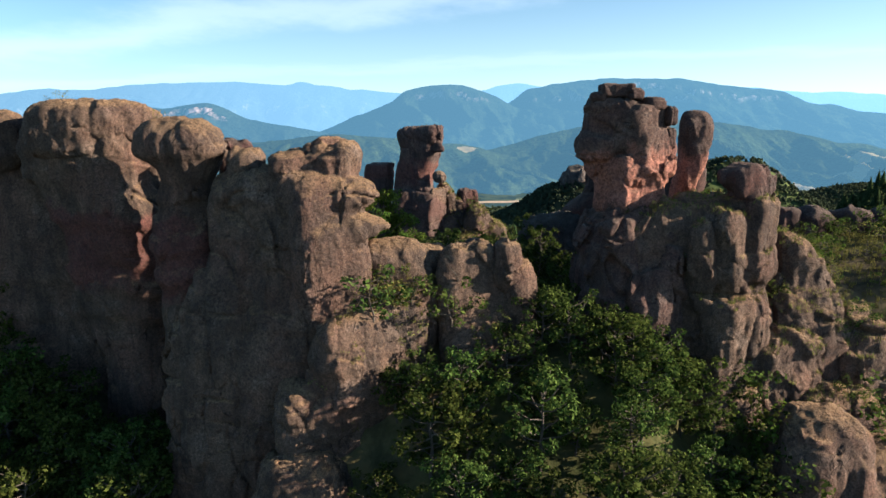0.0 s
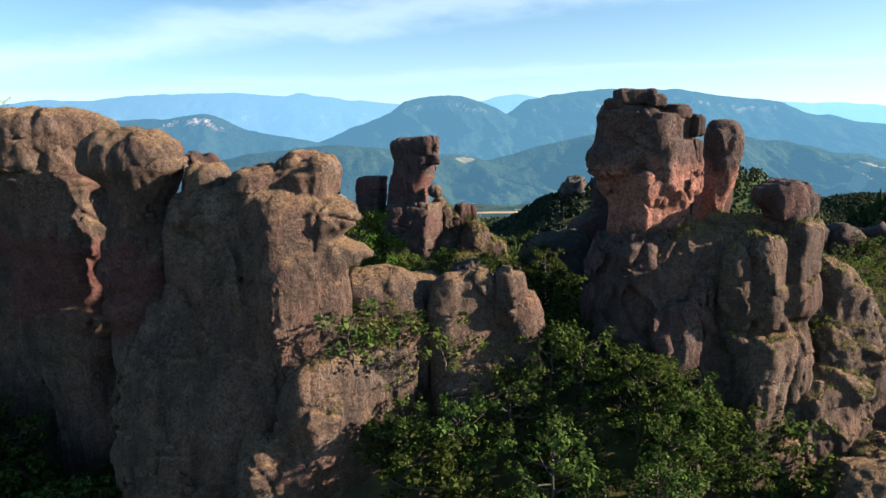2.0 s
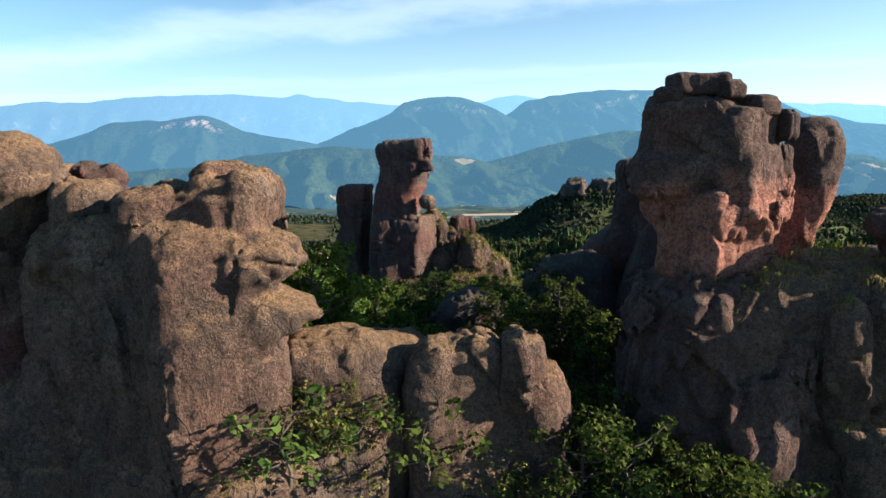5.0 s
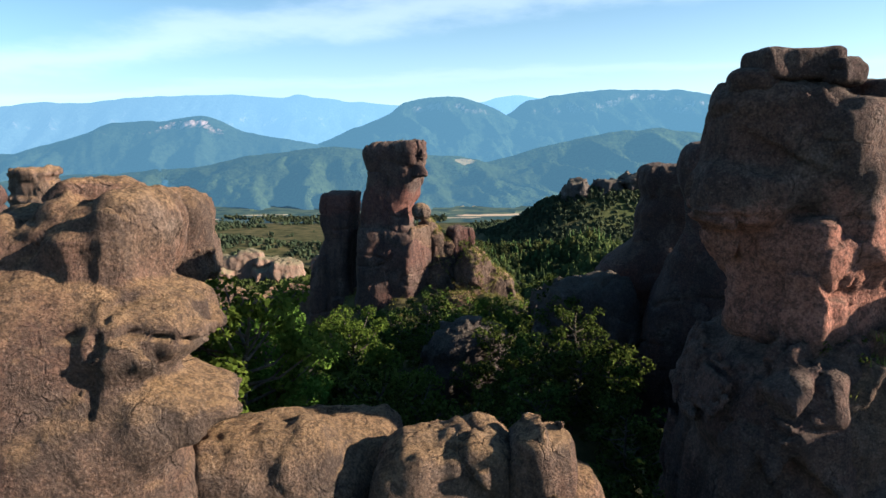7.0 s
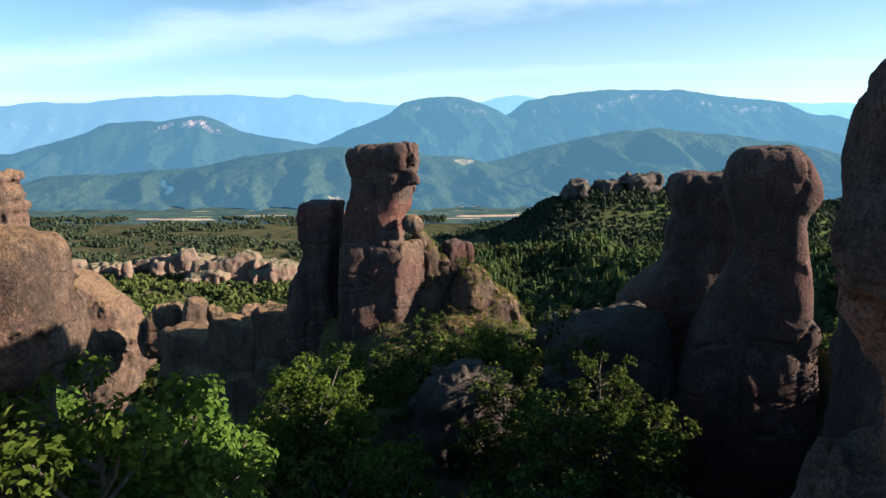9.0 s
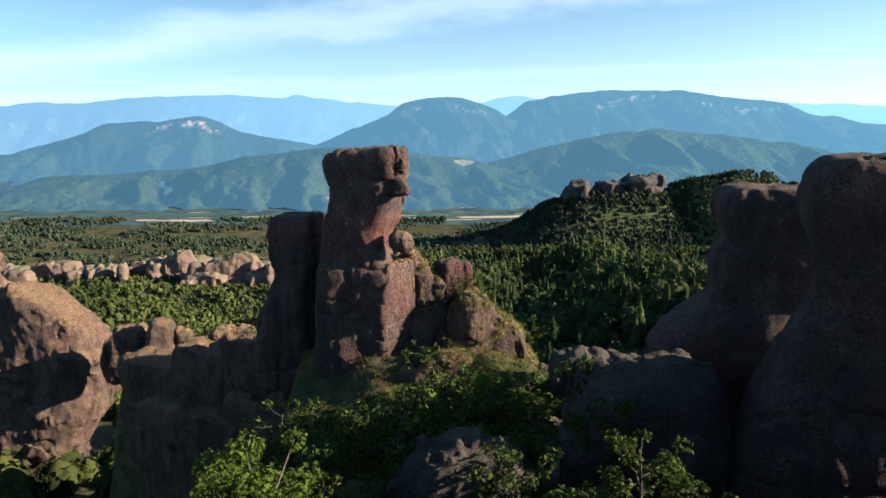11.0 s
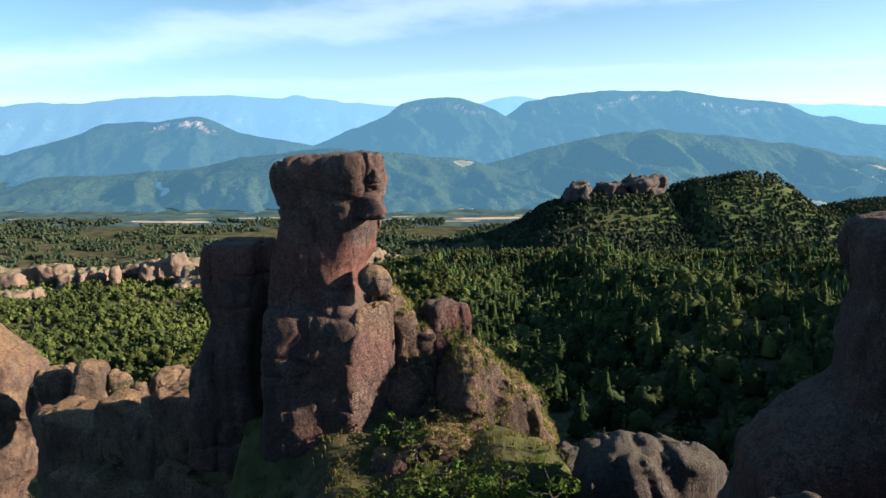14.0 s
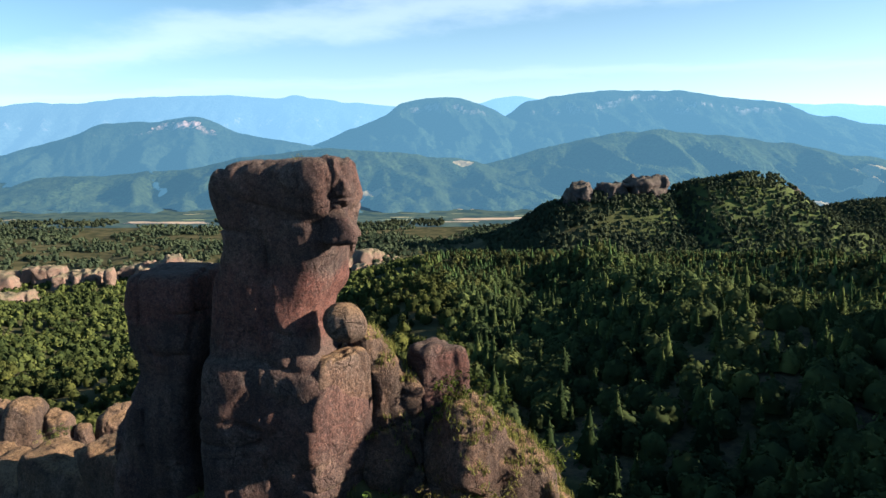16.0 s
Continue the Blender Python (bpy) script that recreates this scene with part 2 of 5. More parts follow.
def leaf_material(name, dark, light, trans=0.35, stands=False, single=True):
    mat, n, l, bsdf = nodes_of(name)
    n.remove(bsdf)
    out = n["Material Output"]
    geo, info = n.new("ShaderNodeNewGeometry"), n.new("ShaderNodeObjectInfo")
    col = mix(n, l, geo.outputs["Random Per Island"], dark, light)
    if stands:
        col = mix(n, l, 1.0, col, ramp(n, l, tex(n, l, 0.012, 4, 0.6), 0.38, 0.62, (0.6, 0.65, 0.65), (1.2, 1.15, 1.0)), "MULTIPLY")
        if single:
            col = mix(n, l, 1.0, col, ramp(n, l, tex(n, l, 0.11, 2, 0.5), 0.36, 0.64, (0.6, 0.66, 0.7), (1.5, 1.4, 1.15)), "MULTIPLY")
    hsv = n.new("ShaderNodeHueSaturation")
    l.new(math_node(n, l, "ADD", math_node(n, l, "MULTIPLY", info.outputs["Random"], 0.05), 0.475), hsv.inputs["Hue"])
    l.new(math_node(n, l, "ADD", math_node(n, l, "MULTIPLY", info.outputs["Random"], 0.5), 0.75), hsv.inputs["Value"])
    l.new(col, hsv.inputs["Color"])
    d, t, m = n.new("ShaderNodeBsdfDiffuse"), n.new("ShaderNodeBsdfTranslucent"), n.new("ShaderNodeMixShader")
    l.new(hsv.outputs["Color"], d.inputs["Color"])
    l.new(hsv.outputs["Color"], t.inputs["Color"])
    m.inputs[0].default_value = trans
    l.new(d.outputs[0], m.inputs[1])
    l.new(t.outputs[0], m.inputs[2])
    l.new(m.outputs[0], out.inputs["Surface"])
    return mat


LEAF = leaf_material("broad_leaf", (0.01, 0.024, 0.007), (0.1, 0.14, 0.034))
LEAF_BRIGHT = leaf_material("bright_leaf", (0.04, 0.08, 0.015), (0.11, 0.17, 0.032), 0.4)
LEAF_DRY = leaf_material("dry_leaf", (0.09, 0.10, 0.03), (0.20, 0.19, 0.06))
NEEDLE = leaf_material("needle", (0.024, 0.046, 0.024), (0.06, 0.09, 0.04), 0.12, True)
# greyer, bluer leaf: the haze over far woods is mixed into its colour
HAZED_LEAF = leaf_material("hazed_far_leaf", (0.036, 0.05, 0.034), (0.048, 0.064, 0.041), 0.15, True, False)
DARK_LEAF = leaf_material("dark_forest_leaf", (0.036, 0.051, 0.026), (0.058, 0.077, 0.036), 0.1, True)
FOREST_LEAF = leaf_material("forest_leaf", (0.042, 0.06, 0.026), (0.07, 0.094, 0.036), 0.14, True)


def bark_material():
    mat, n, l, bsdf = nodes_of("bark")
    v = tex(n, l, 6, 5, 0.6, stretch=(1, 1, 0.2))
    l.new(ramp(n, l, v, 0.3, 0.7, (0.03, 0.025, 0.02), (0.10, 0.085, 0.07)), bsdf.inputs["Base Color"])
    bsdf.inputs["Roughness"].default_value = 0.95
    return mat


BARK = bark_material()


def ground_material():
    mat, n, l, bsdf = nodes_of("scrub_ground")
    a, b, c = tex(n, l, 0.035, 5, 0.6), tex(n, l, 0.35, 6, 0.65), tex(n, l, 0.006, 4, 0.55)
    col = ramp(n, l, b, 0.32, 0.68, (0.03, 0.04, 0.017), (0.10, 0.095, 0.042))
    col = mix(n, l, ramp(n, l, a, 0.46, 0.6), col, ramp(n, l, b, 0.4, 0.6, (0.045, 0.038, 0.028), (0.11, 0.088, 0.052)))
    far = ramp(n, l, a, 0.35, 0.65, (0.028, 0.036, 0.016), (0.095, 0.088, 0.045))
    sep = n.new("ShaderNodeSeparateXYZ")
    co = n.new("ShaderNodeTexCoord")
    l.new(co.outputs["Object"], sep.inputs[0])
    far = mix(n, l, ramp(n, l, math_node(n, l, "MULTIPLY", sep.outputs["X"], 0.001), 0.25, 0.45), far, ramp(n, l, a, 0.35, 0.65, (0.045, 0.066, 0.026), (0.085, 0.112, 0.038)))
    away = ramp(n, l, math_node(n, l, "MULTIPLY", sep.outputs["Y"], 0.001), 0.2, 0.5)
    col = mix(n, l, away, col, far)
    l.new(col, bsdf.inputs["Base Color"])
    bsdf.inputs["Roughness"].default_value = 1.0
    bsdf.inputs["Specular IOR Level"].default_value = 0.05
    bp = n.new("ShaderNodeBump")
    bp.inputs["Strength"].default_value, bp.inputs["Distance"].default_value = 0.8, 0.5
    l.new(b, bp.inputs["Height"])
    l.new(bp.outputs["Normal"], bsdf.inputs["Normal"])
    return mat


GROUND = ground_material()


def distance_material(name, wood, crag, haze_tint, glow, fields=0.0, crest=(0.0, 1.0)):
    """A mountain kilometres off: woods and pale crags, with blue haze put in as emission."""
    mat, n, l, bsdf = nodes_of(name)
    a, b = tex(n, l, 0.004, 5, 0.6), tex(n, l, 0.02, 5, 0.65)
    col = mix(n, l, ramp(n, l, a, 0.4, 0.6), wood, tuple(v * 0.6 for v in wood))
    geo = n.new("ShaderNodeNewGeometry")
    sep = n.new("ShaderNodeSeparateXYZ")
    l.new(geo.outputs["True Normal"], sep.inputs[0])
    steep = ramp(n, l, sep.outputs["Z"], 0.5, 0.62, (1, 1, 1), (0, 0, 0))
    co = n.new("ShaderNodeTexCoord")
    at = n.new("ShaderNodeSeparateXYZ")
    l.new(co.outputs["Object"], at.inputs[0])
    high = n.new("ShaderNodeMapRange")
    high.inputs["From Min"].default_value, high.inputs["From Max"].default_value = crest
    l.new(at.outputs["Z"], high.inputs["Value"])
    pale = math_node(n, l, "MULTIPLY", steep, math_node(n, l, "MULTIPLY", high.outputs[0], ramp(n, l, b, 0.42, 0.58)))
    grain = tex(n, l, 0.05, 4, 0.7)
    col = mix(n, l, 1.0, col, ramp(n, l, grain, 0.35, 0.65, (0.6, 0.6, 0.65), (1.35, 1.35, 1.3)), "MULTIPLY")
    col = mix(n, l, pale, col, crag)
    bp = n.new("ShaderNodeBump")
    bp.inputs["Strength"].default_value, bp.inputs["Distance"].default_value = 0.8, 12.0
    l.new(math_node(n, l, "ADD", grain, math_node(n, l, "MULTIPLY", b, 1.6)), bp.inputs["Height"])
    l.new(bp.outputs["Normal"], bsdf.inputs["Normal"])
    if fields:
        # cleared strips among the woods: centre, half length, half width, turn
        for fx, fy, fw, fd, ft in ((-270, 2493, 60, 34, 0), (-400, 2460, 40, 20, 0), (103, 2761, 40, 26, 0), (1795, 2759, 110, 40, 0), (1669, 2562, 90, 30, 0), (1343, 2322, 110, 30, 0)):
            mp, ln = n.new("ShaderNodeMapping"), n.new("ShaderNodeVectorMath")
            mp.vector_type = "TEXTURE"
            mp.inputs["Location"].default_value, mp.inputs["Rotation"].default_value, mp.inputs["Scale"].default_value = (fx, fy, 0), (0, 0, ft), (fw, fd, 1e6)
            l.new(co.outputs["Object"], mp.inputs["Vector"])
            ln.operation = "LENGTH"
            l.new(mp.outputs["Vector"], ln.inputs[0])
            edge = math_node(n, l, "ADD", ln.outputs["Value"], math_node(n, l, "MULTIPLY", math_node(n, l, "SUBTRACT", b, 0.5), 2.2))
            col = mix(n, l, ramp(n, l, edge, 0.85, 0.95, (1, 1, 1), (0, 0, 0)), col, (0.2, 0.165, 0.09))
    l.new(col, bsdf.inputs["Base Color"])
    bsdf.inputs["Roughness"].default_value = 1.0
    bsdf.inputs["Specular IOR Level"].default_value = 0.0
    # haze painted as surface emission, stronger on the sun's side
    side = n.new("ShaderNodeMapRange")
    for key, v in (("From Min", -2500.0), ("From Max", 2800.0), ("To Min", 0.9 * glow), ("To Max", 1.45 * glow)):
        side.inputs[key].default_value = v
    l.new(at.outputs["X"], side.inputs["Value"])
    bsdf.inputs["Emission Color"].default_value = (*haze_tint, 1)
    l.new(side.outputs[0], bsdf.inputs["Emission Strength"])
    return mat


# ---- mesh helpers ----
def mesh_object(name, verts, faces, material, parent=None, shade=True, label=""):
    me = bpy.data.meshes.new(name)
    verts = np.asarray(verts, dtype=np.float32)
    faces = np.asarray(faces, dtype=np.int32)
    k = faces.shape[1]
    me.vertices.add(len(verts))
    me.vertices.foreach_set("co", verts.ravel())
    me.loops.add(faces.size)
    me.loops.foreach_set("vertex_index", faces.ravel())
    me.polygons.add(len(faces))
    me.polygons.foreach_set("loop_start", np.arange(0, faces.size, k, dtype=np.int32))
    me.polygons.foreach_set("loop_total", np.full(len(faces), k, dtype=np.int32))
    me.update(calc_edges=True)
    me.validate()
    if shade:
        me.polygons.foreach_set("use_smooth", np.ones(len(faces), dtype=bool))
    me.materials.append(material)
    ob = new(name, me)
    if parent:
        ob.parent = parent
    if label:
        ob["label"] = label
    return ob


EDGES = [(a, b) for a in range(8) for b in range(a + 1, 8) if bin(a ^ b).count("1") == 1]


def surface_nets(f, origin, h):
    """Quads round the zero level of a sampled field."""
    nx, ny, nz = f.shape
    corner = [f[(c & 1):nx - 1 + (c & 1), (c >> 1 & 1):ny - 1 + (c >> 1 & 1), (c >> 2 & 1):nz - 1 + (c >> 2 & 1)] for c in range(8)]
    count = sum((c < 0).astype(np.int8) for c in corner)
    active = (count > 0) & (count < 8)
    idx = np.argwhere(active)
    val = np.stack([c[active] for c in corner], 1)
    offs = np.array([(c & 1, c >> 1 & 1, c >> 2 & 1) for c in range(8)], float)
    pos, num = np.zeros((len(idx), 3)), np.zeros(len(idx))
    for a, b in EDGES:
        va, vb = val[:, a], val[:, b]
        cross = (va < 0) != (vb < 0)
        t = np.where(cross, va / np.where(cross, va - vb, 1), 0)
        pos += np.where(cross[:, None], offs[a] + t[:, None] * (offs[b] - offs[a]), 0)
        num += cross
    verts = origin + h * (idx + pos / num[:, None])
    ids = np.full(active.shape, -1, dtype=np.int64)
    ids[active] = np.arange(len(idx))
    faces = []
    inside = f < 0
    for ax in range(3):
        u, v = (ax + 1) % 3, (ax + 2) % 3
        lo = [slice(1, -1)] * 3
        hi = [slice(1, -1)] * 3
        lo[ax], hi[ax] = slice(0, -1), slice(1, None)
        a, b = inside[tuple(lo)], inside[tuple(hi)]
        p = np.argwhere(a != b)
        flip = b[a != b]
        p = p + np.array([0 if k == ax else 1 for k in range(3)])
        q = []
        for du, dv in ((-1, -1), (0, -1), (0, 0), (-1, 0)):
            c = p.copy()
            c[:, u] += du
            c[:, v] += dv
            q.append(ids[c[:, 0], c[:, 1], c[:, 2]])
        q = np.stack(q, 1)
        q[flip] = q[flip][:, ::-1]
        faces.append(q)
    return verts, np.concatenate(faces)


def largest_piece(v, q):
    """The biggest connected part of a mesh of quads."""
    lab = np.arange(len(v))
    a, b = np.concatenate([q[:, 0], q[:, 1], q[:, 2]]), np.concatenate([q[:, 1], q[:, 2], q[:, 3]])
    while True:
        m = np.minimum(lab[a], lab[b])
        old = lab.copy()
        np.minimum.at(lab, lab[a], m)
        np.minimum.at(lab, lab[b], m)
        np.minimum.at(lab, a, m)
        np.minimum.at(lab, b, m)
        lab = lab[lab]
        if (lab == old).all():
            break
    roots, inv, count = np.unique(lab, return_inverse=True, return_counts=True)
    keep = inv == count.argmax()
    index = np.cumsum(keep) - 1
    return v[keep], index[q[keep[q[:, 0]]]]


def lobe_field(X, Y, Z, lobe):
    x, y, z, rx, ry, rz, *more = lobe
    p = more[0] if more else 3
    turn = radians(more[1]) if len(more) > 1 else 0.0
    taper = more[2] if len(more) > 2 else 0.0      # how much wider the foot is than the head
    dx, dy, dz = X - x, Y - y, Z - z
    if turn:
        c, s = math.cos(turn), math.sin(turn)
        dx, dy = c * dx + s * dy, -s * dx + c * dy
    if taper:
        k = 1 - taper * np.clip(dz / rz, -1.2, 1.2)
        dx, dy = dx / k, dy / k
    ax, ay, az = np.abs(dx) / rx, np.abs(dy) / ry, np.abs(dz) / rz
    if p == 2:
        f = np.sqrt(ax * ax + ay * ay + az * az)
    elif p == 3:
        f = np.cbrt(ax ** 2 * ax + ay ** 2 * ay + az ** 2 * az)
    elif p == 8:
        f = np.sqrt(np.sqrt(np.sqrt((ax * ax) ** 4 + (ay * ay) ** 4 + (az * az) ** 4)))
    else:
        f = np.sqrt(np.sqrt((ax * ax) ** 2 + (ay * ay) ** 2 + (az * az) ** 2))
    f = np.maximum(f, 1e-3)
    return np.sqrt(dx * dx + dy * dy + dz * dz) * (1 - 1 / f)


def stack(*sections, p=3.5, turn=0.0, cap=0.9, slope=0.0):
    """A standing mass given by level outlines (z, left, right, front, back), from the foot up, with a rounded top."""
    return {"rows": np.array(sections, float), "p": p, "turn": turn, "cap": cap, "slope": slope}


def stack_box(q):
    """The lobe that would hold a stack: centre and half sizes."""
    r = q["rows"]
    lo, hi = np.array([r[:, 1].min(), r[:, 3].min(), r[0, 0]]), np.array([r[:, 2].max(), r[:, 4].max(), r[-1, 0]])
    return tuple((lo + hi) / 2) + tuple((hi - lo) / 2 + 0.6 * q["cap"])


def stack_field(X, Y, Z, q):
    r = q["rows"]
    z = Z[0, 0, :].astype(float)
    fine = [sum(np.interp(z + o, r[:, 0], r[:, c]) for o in (-0.5, -0.2, 0.2, 0.5)) / 4 for c in range(1, 5)]
    cx, cy = (fine[0] + fine[1]) / 2, (fine[2] + fine[3]) / 2
    rx, ry = (fine[1] - fine[0]) / 2, (fine[3] - fine[2]) / 2
    dx, dy = X - cx, Y - cy
    if q["turn"]:
        c, s = math.cos(radians(q["turn"])), math.sin(radians(q["turn"]))
        dx, dy = c * dx + s * dy, -s * dx + c * dy
    f = ((np.abs(dx) / rx) ** q["p"] + (np.abs(dy) / ry) ** q["p"]) ** (1 / q["p"])
    a = (f - 1) * np.minimum(rx, ry)
    b = np.maximum(Z - (r[-1, 0] + q["slope"] * dx), r[0, 0] - Z)
    k = 2 * q["cap"]
    m = np.clip(0.5 + 0.5 * (a - b) / k, 0, 1)
    return b + (a - b) * m + k * m * (1 - m)


def rock(name, lobes, material, label, cuts=(), h=0.4, k=0.9, lump=0.7, strata=0.2, flute=0.28, grit=0.22, cracks=0.5, block=0.3, seed=1, parent=None, group="", size=1.0):
    """A weathered rock: lobes (x, y, z, rx, ry, rz, power, turn, taper) melted together, clefts cut out, then worn."""
    boxes = [stack_box(q) if isinstance(q, dict) else q for q in lobes]
    L = np.array([q[:6] for q in boxes], float)
    tap = np.array([abs(q[8]) if len(q) > 8 else 0 for q in boxes])
    ext = L[:, 3:6] * np.stack([1 + tap, 1 + tap, np.ones(len(tap))], 1)
    ext[:, :2] = ext[:, :2].max(1)[:, None] * 0.5 + ext[:, :2] * 0.5
    lo = (L[:, :3] - ext).min(0) - 2 - lump
    hi = (L[:, :3] + ext).max(0) + 2 + lump
    axes = [np.arange(lo[i], hi[i] + h, h, dtype=np.float32) for i in range(3)]
    X, Y, Z = np.meshgrid(*axes, indexing="ij")
    ph = seed * 1.7
    Xw = X + 0.2 * np.sin(0.35 * Z + 0.3 * Y + ph)
    Yw = Y + 0.2 * np.sin(0.3 * Z + 0.35 * X + 3 * ph)
    f = None
    for q in lobes:
        d = stack_field(Xw, Yw, Z, q) if isinstance(q, dict) else lobe_field(Xw, Yw, Z, q)
        if f is None:
            f = d
        else:
            m = np.clip(0.5 + 0.5 * (d - f) / k, 0, 1)
            f = d + (f - d) * m - k * m * (1 - m)
    for q in cuts:
        d = -lobe_field(Xw, Yw, Z, q)
        m = np.clip(0.5 - 0.5 * (d - f) / 0.35, 0, 1)
        f = d + (f - d) * m + 0.35 * m * (1 - m)
    near = np.abs(f) < 0.9 + lump + strata
    x, y, z = X[near].astype(float) / size, Y[near].astype(float) / size, Z[near].astype(float) / size
    wx, wz = x + 0.5 * vnoise(x * 0.5, y * 0.5, z * 0.5, seed + 50), z + 0.9 * vnoise(x * 0.2, y * 0.2, z * 0.12, seed + 40)
    dd = lump * (0.75 * fbm(x * 0.16, y * 0.16, z * 0.16, 2, seed) + 0.22 * (0.45 - np.abs(vnoise(wx * 0.42, y * 0.42, z * 0.3, seed + 3))))
    layer = vnoise(x * 0.06, y * 0.06, wz * 0.6, seed + 9)
    dd += strata * np.clip(layer * 3, -1, 1)
    dd += flute * (0.5 - 1.6 * np.abs(vnoise(wx * 0.62, y * 0.62, z * 0.12, seed + 17)))
    dd += grit * 0.7 * fbm(wx * 1.3, y * 1.3, z * 0.5, 3, seed + 23, 0.6)
    crack = np.abs(vnoise(wx * 0.26, y * 0.26, z * 0.09, seed + 31))
    joint = np.abs(vnoise(x * 0.07, y * 0.07, wz * 0.33, seed + 35))
    dd += 0.55 * cracks * (np.clip(1 - crack / 0.05, 0, 1) + np.clip(1 - joint / 0.045, 0, 1))
    if block:
        val, gap = cells(wx * 0.3, y * 0.3, z * 0.2 + 0.06 * x, seed + 60)
        some = smooth(-0.1, 0.25, vnoise(x * 0.14, y * 0.14, z * 0.14, seed + 65))
        dd += block * (1.15 * val * smooth(0.0, 0.07, gap) + 0.9 * some * np.clip(1 - gap / 0.06, 0, 1))
        val, gap = cells(wx * 0.85, y * 0.85, z * 0.6, seed + 70)
        dd += 0.16 * block * (val * smooth(0.0, 0.14, gap) + 0.8 * some * np.clip(1 - gap / 0.1, 0, 1))
    f = f.astype(float)
    f[near] += dd * np.clip((0.9 + lump + strata - np.abs(f[near])) / 0.5, 0, 1)
    f[0], f[-1], f[:, 0], f[:, -1], f[:, :, 0], f[:, :, -1] = (np.maximum(s, 0.2) for s in (f[0], f[-1], f[:, 0], f[:, -1], f[:, :, 0], f[:, :, -1]))
    v, q = largest_piece(*surface_nets(f, lo, h))
    ob = mesh_object(name, v, q, material, parent, label=label)
    return ob if parent else tagged(ob, label, "rock", group)


# ---- ground ----
def ground_z(x, y):
    x, y = np.asarray(x, float), np.asarray(y, float)
    ys = [-400, 0, 45, 150, 250, 360, 800, 1100, 1600, 2100, 6000]
    zs = [-90, -70, -54, -66, -84, -100, -160, -215, -270, -300, -310]
    z = np.interp(y, ys, zs)
    z = z - 60 * smooth(20, -260, x) * smooth(180, 420, y) * smooth(1500, 900, y)
    z = z + 14 * fbm(x * 0.009, y * 0.009, 0, 3, 5) * smooth(180, 420, y)
    # the wooded hill across the valley, and a lower one behind it
    crest = np.interp(x, [40, 90, 170, 235, 300, 450, 475, 515, 610, 720, 765, 850, 1000], [0, 18, 58, 108, 126, 128, 108, 158, 160, 142, 108, 58, 0])
    foot = -252 - 0.02 * (y - 1100)
    z = np.maximum(z, foot + crest * np.exp(-((y - 1400) / 210) ** 2) * (1 + 0.1 * fbm(x * 0.012, y * 0.012, 0, 3, 33)))
    z = np.maximum(z, foot + 75 * np.exp(-((x - 1230) / 230) ** 2 - ((y - 1800) / 200) ** 2))
    # the shelf behind the first rocks, and the mound that bears the spire
    e = np.sqrt((np.maximum(np.abs(x - 1 + 0.03 * (y - 110)) - 14, 0) / np.where((x < 0) & (y > 96), 7, 16)) ** 2 + (np.maximum(np.abs(y - 107) - 44, 0) / np.where(y < 107, 17, 12)) ** 2)
    shelf = smooth(1.0, 0.0, e)
    zt = -29 + 2.0 * fbm(x * 0.06, y * 0.06, 0, 3, 8) + 3.6 * np.exp(-((x + 1) / 12) ** 2 - ((y - 140) / 11) ** 2)
    zt = zt + 8 * np.exp(-((x + 6) / 9) ** 2 - ((y - 74) / 9) ** 2) + 8 * np.exp(-((x - 22) / 10) ** 2 - ((y - 112) / 14) ** 2)
    zt = zt + 5 * np.exp(-((x - 14) / 9) ** 2 - ((y - 65) / 8) ** 2)
    zt = zt + (1.1 * fbm(x * 0.22, y * 0.22, 0, 4, 61) - 1.6 * smooth(139, 128, y)) * smooth(114, 122, y)
    zt = zt - 0.3 * np.clip(6 - x, 0, 20) * smooth(112, 120, y) * smooth(146, 138, y)
    z = z + (zt - z) * shelf
    # the brink that runs on to the left from the spire
    k = np.clip(((x + 5) * -42 + (y - 146) * 24) / (42 ** 2 + 24 ** 2), 0, 1)
    d = np.hypot(x + 5 + 42 * k, y - 146 - 24 * k)
    z = np.maximum(z, z + (-34 - 8 * k + fbm(x * 0.12, y * 0.12, 0, 3, 21) - z) * smooth(9, 3, d))
    # spur on the right
    e2 = np.sqrt((np.maximum(np.abs(x - 62) - 24, 0) / 14) ** 2 + (np.maximum(np.abs(y - 92) - 16, 0) / 24) ** 2)
    z2 = -19 + 1.5 * fbm(x * 0.08, y * 0.08, 0, 3, 12)
    z = np.maximum(z, z + (z2 - z) * smooth(1.0, 0.0, e2))
    # apron of scrub in front of the gap and the right-hand rocks
    z5 = -24.5 - 0.88 * np.maximum(66 - y, 0) - 4 * smooth(20, 26, x) - 5 * smooth(32, 40, x) + 1.2 * fbm(x * 0.1, y * 0.1, 0, 3, 14)
    z = np.maximum(z, z + (z5 - z) * smooth(-9, -1, x) * smooth(68, 54, x) * smooth(34, 46, y) * smooth(76, 66, y))
    # wooded ridge beyond the spur, mostly unseen, raised to shade the forest beside it
    k = np.clip(((x - 115) * 95 + (y - 110) * 180) / (95 ** 2 + 180 ** 2), 0, 1)
    d = np.hypot(x - 115 - 95 * k, y - 110 - 180 * k)
    z = np.maximum(z, z + (-34 - z) * np.exp(-(d / 34) ** 2))
    # low wooded rib that keeps the ravine beside the mound in shade
    z = z + 27 * np.exp(-((x - 115 - 0.1 * (y - 300)) / 46) ** 2) * smooth(190, 320, y) * smooth(900, 650, y)
    # wooded hollow before the bastion
    e4 = np.sqrt((np.maximum(np.abs(x + 46) - 12, 0) / 12) ** 2 + (np.maximum(np.abs(y - 66) - 6, 0) / 22) ** 2)
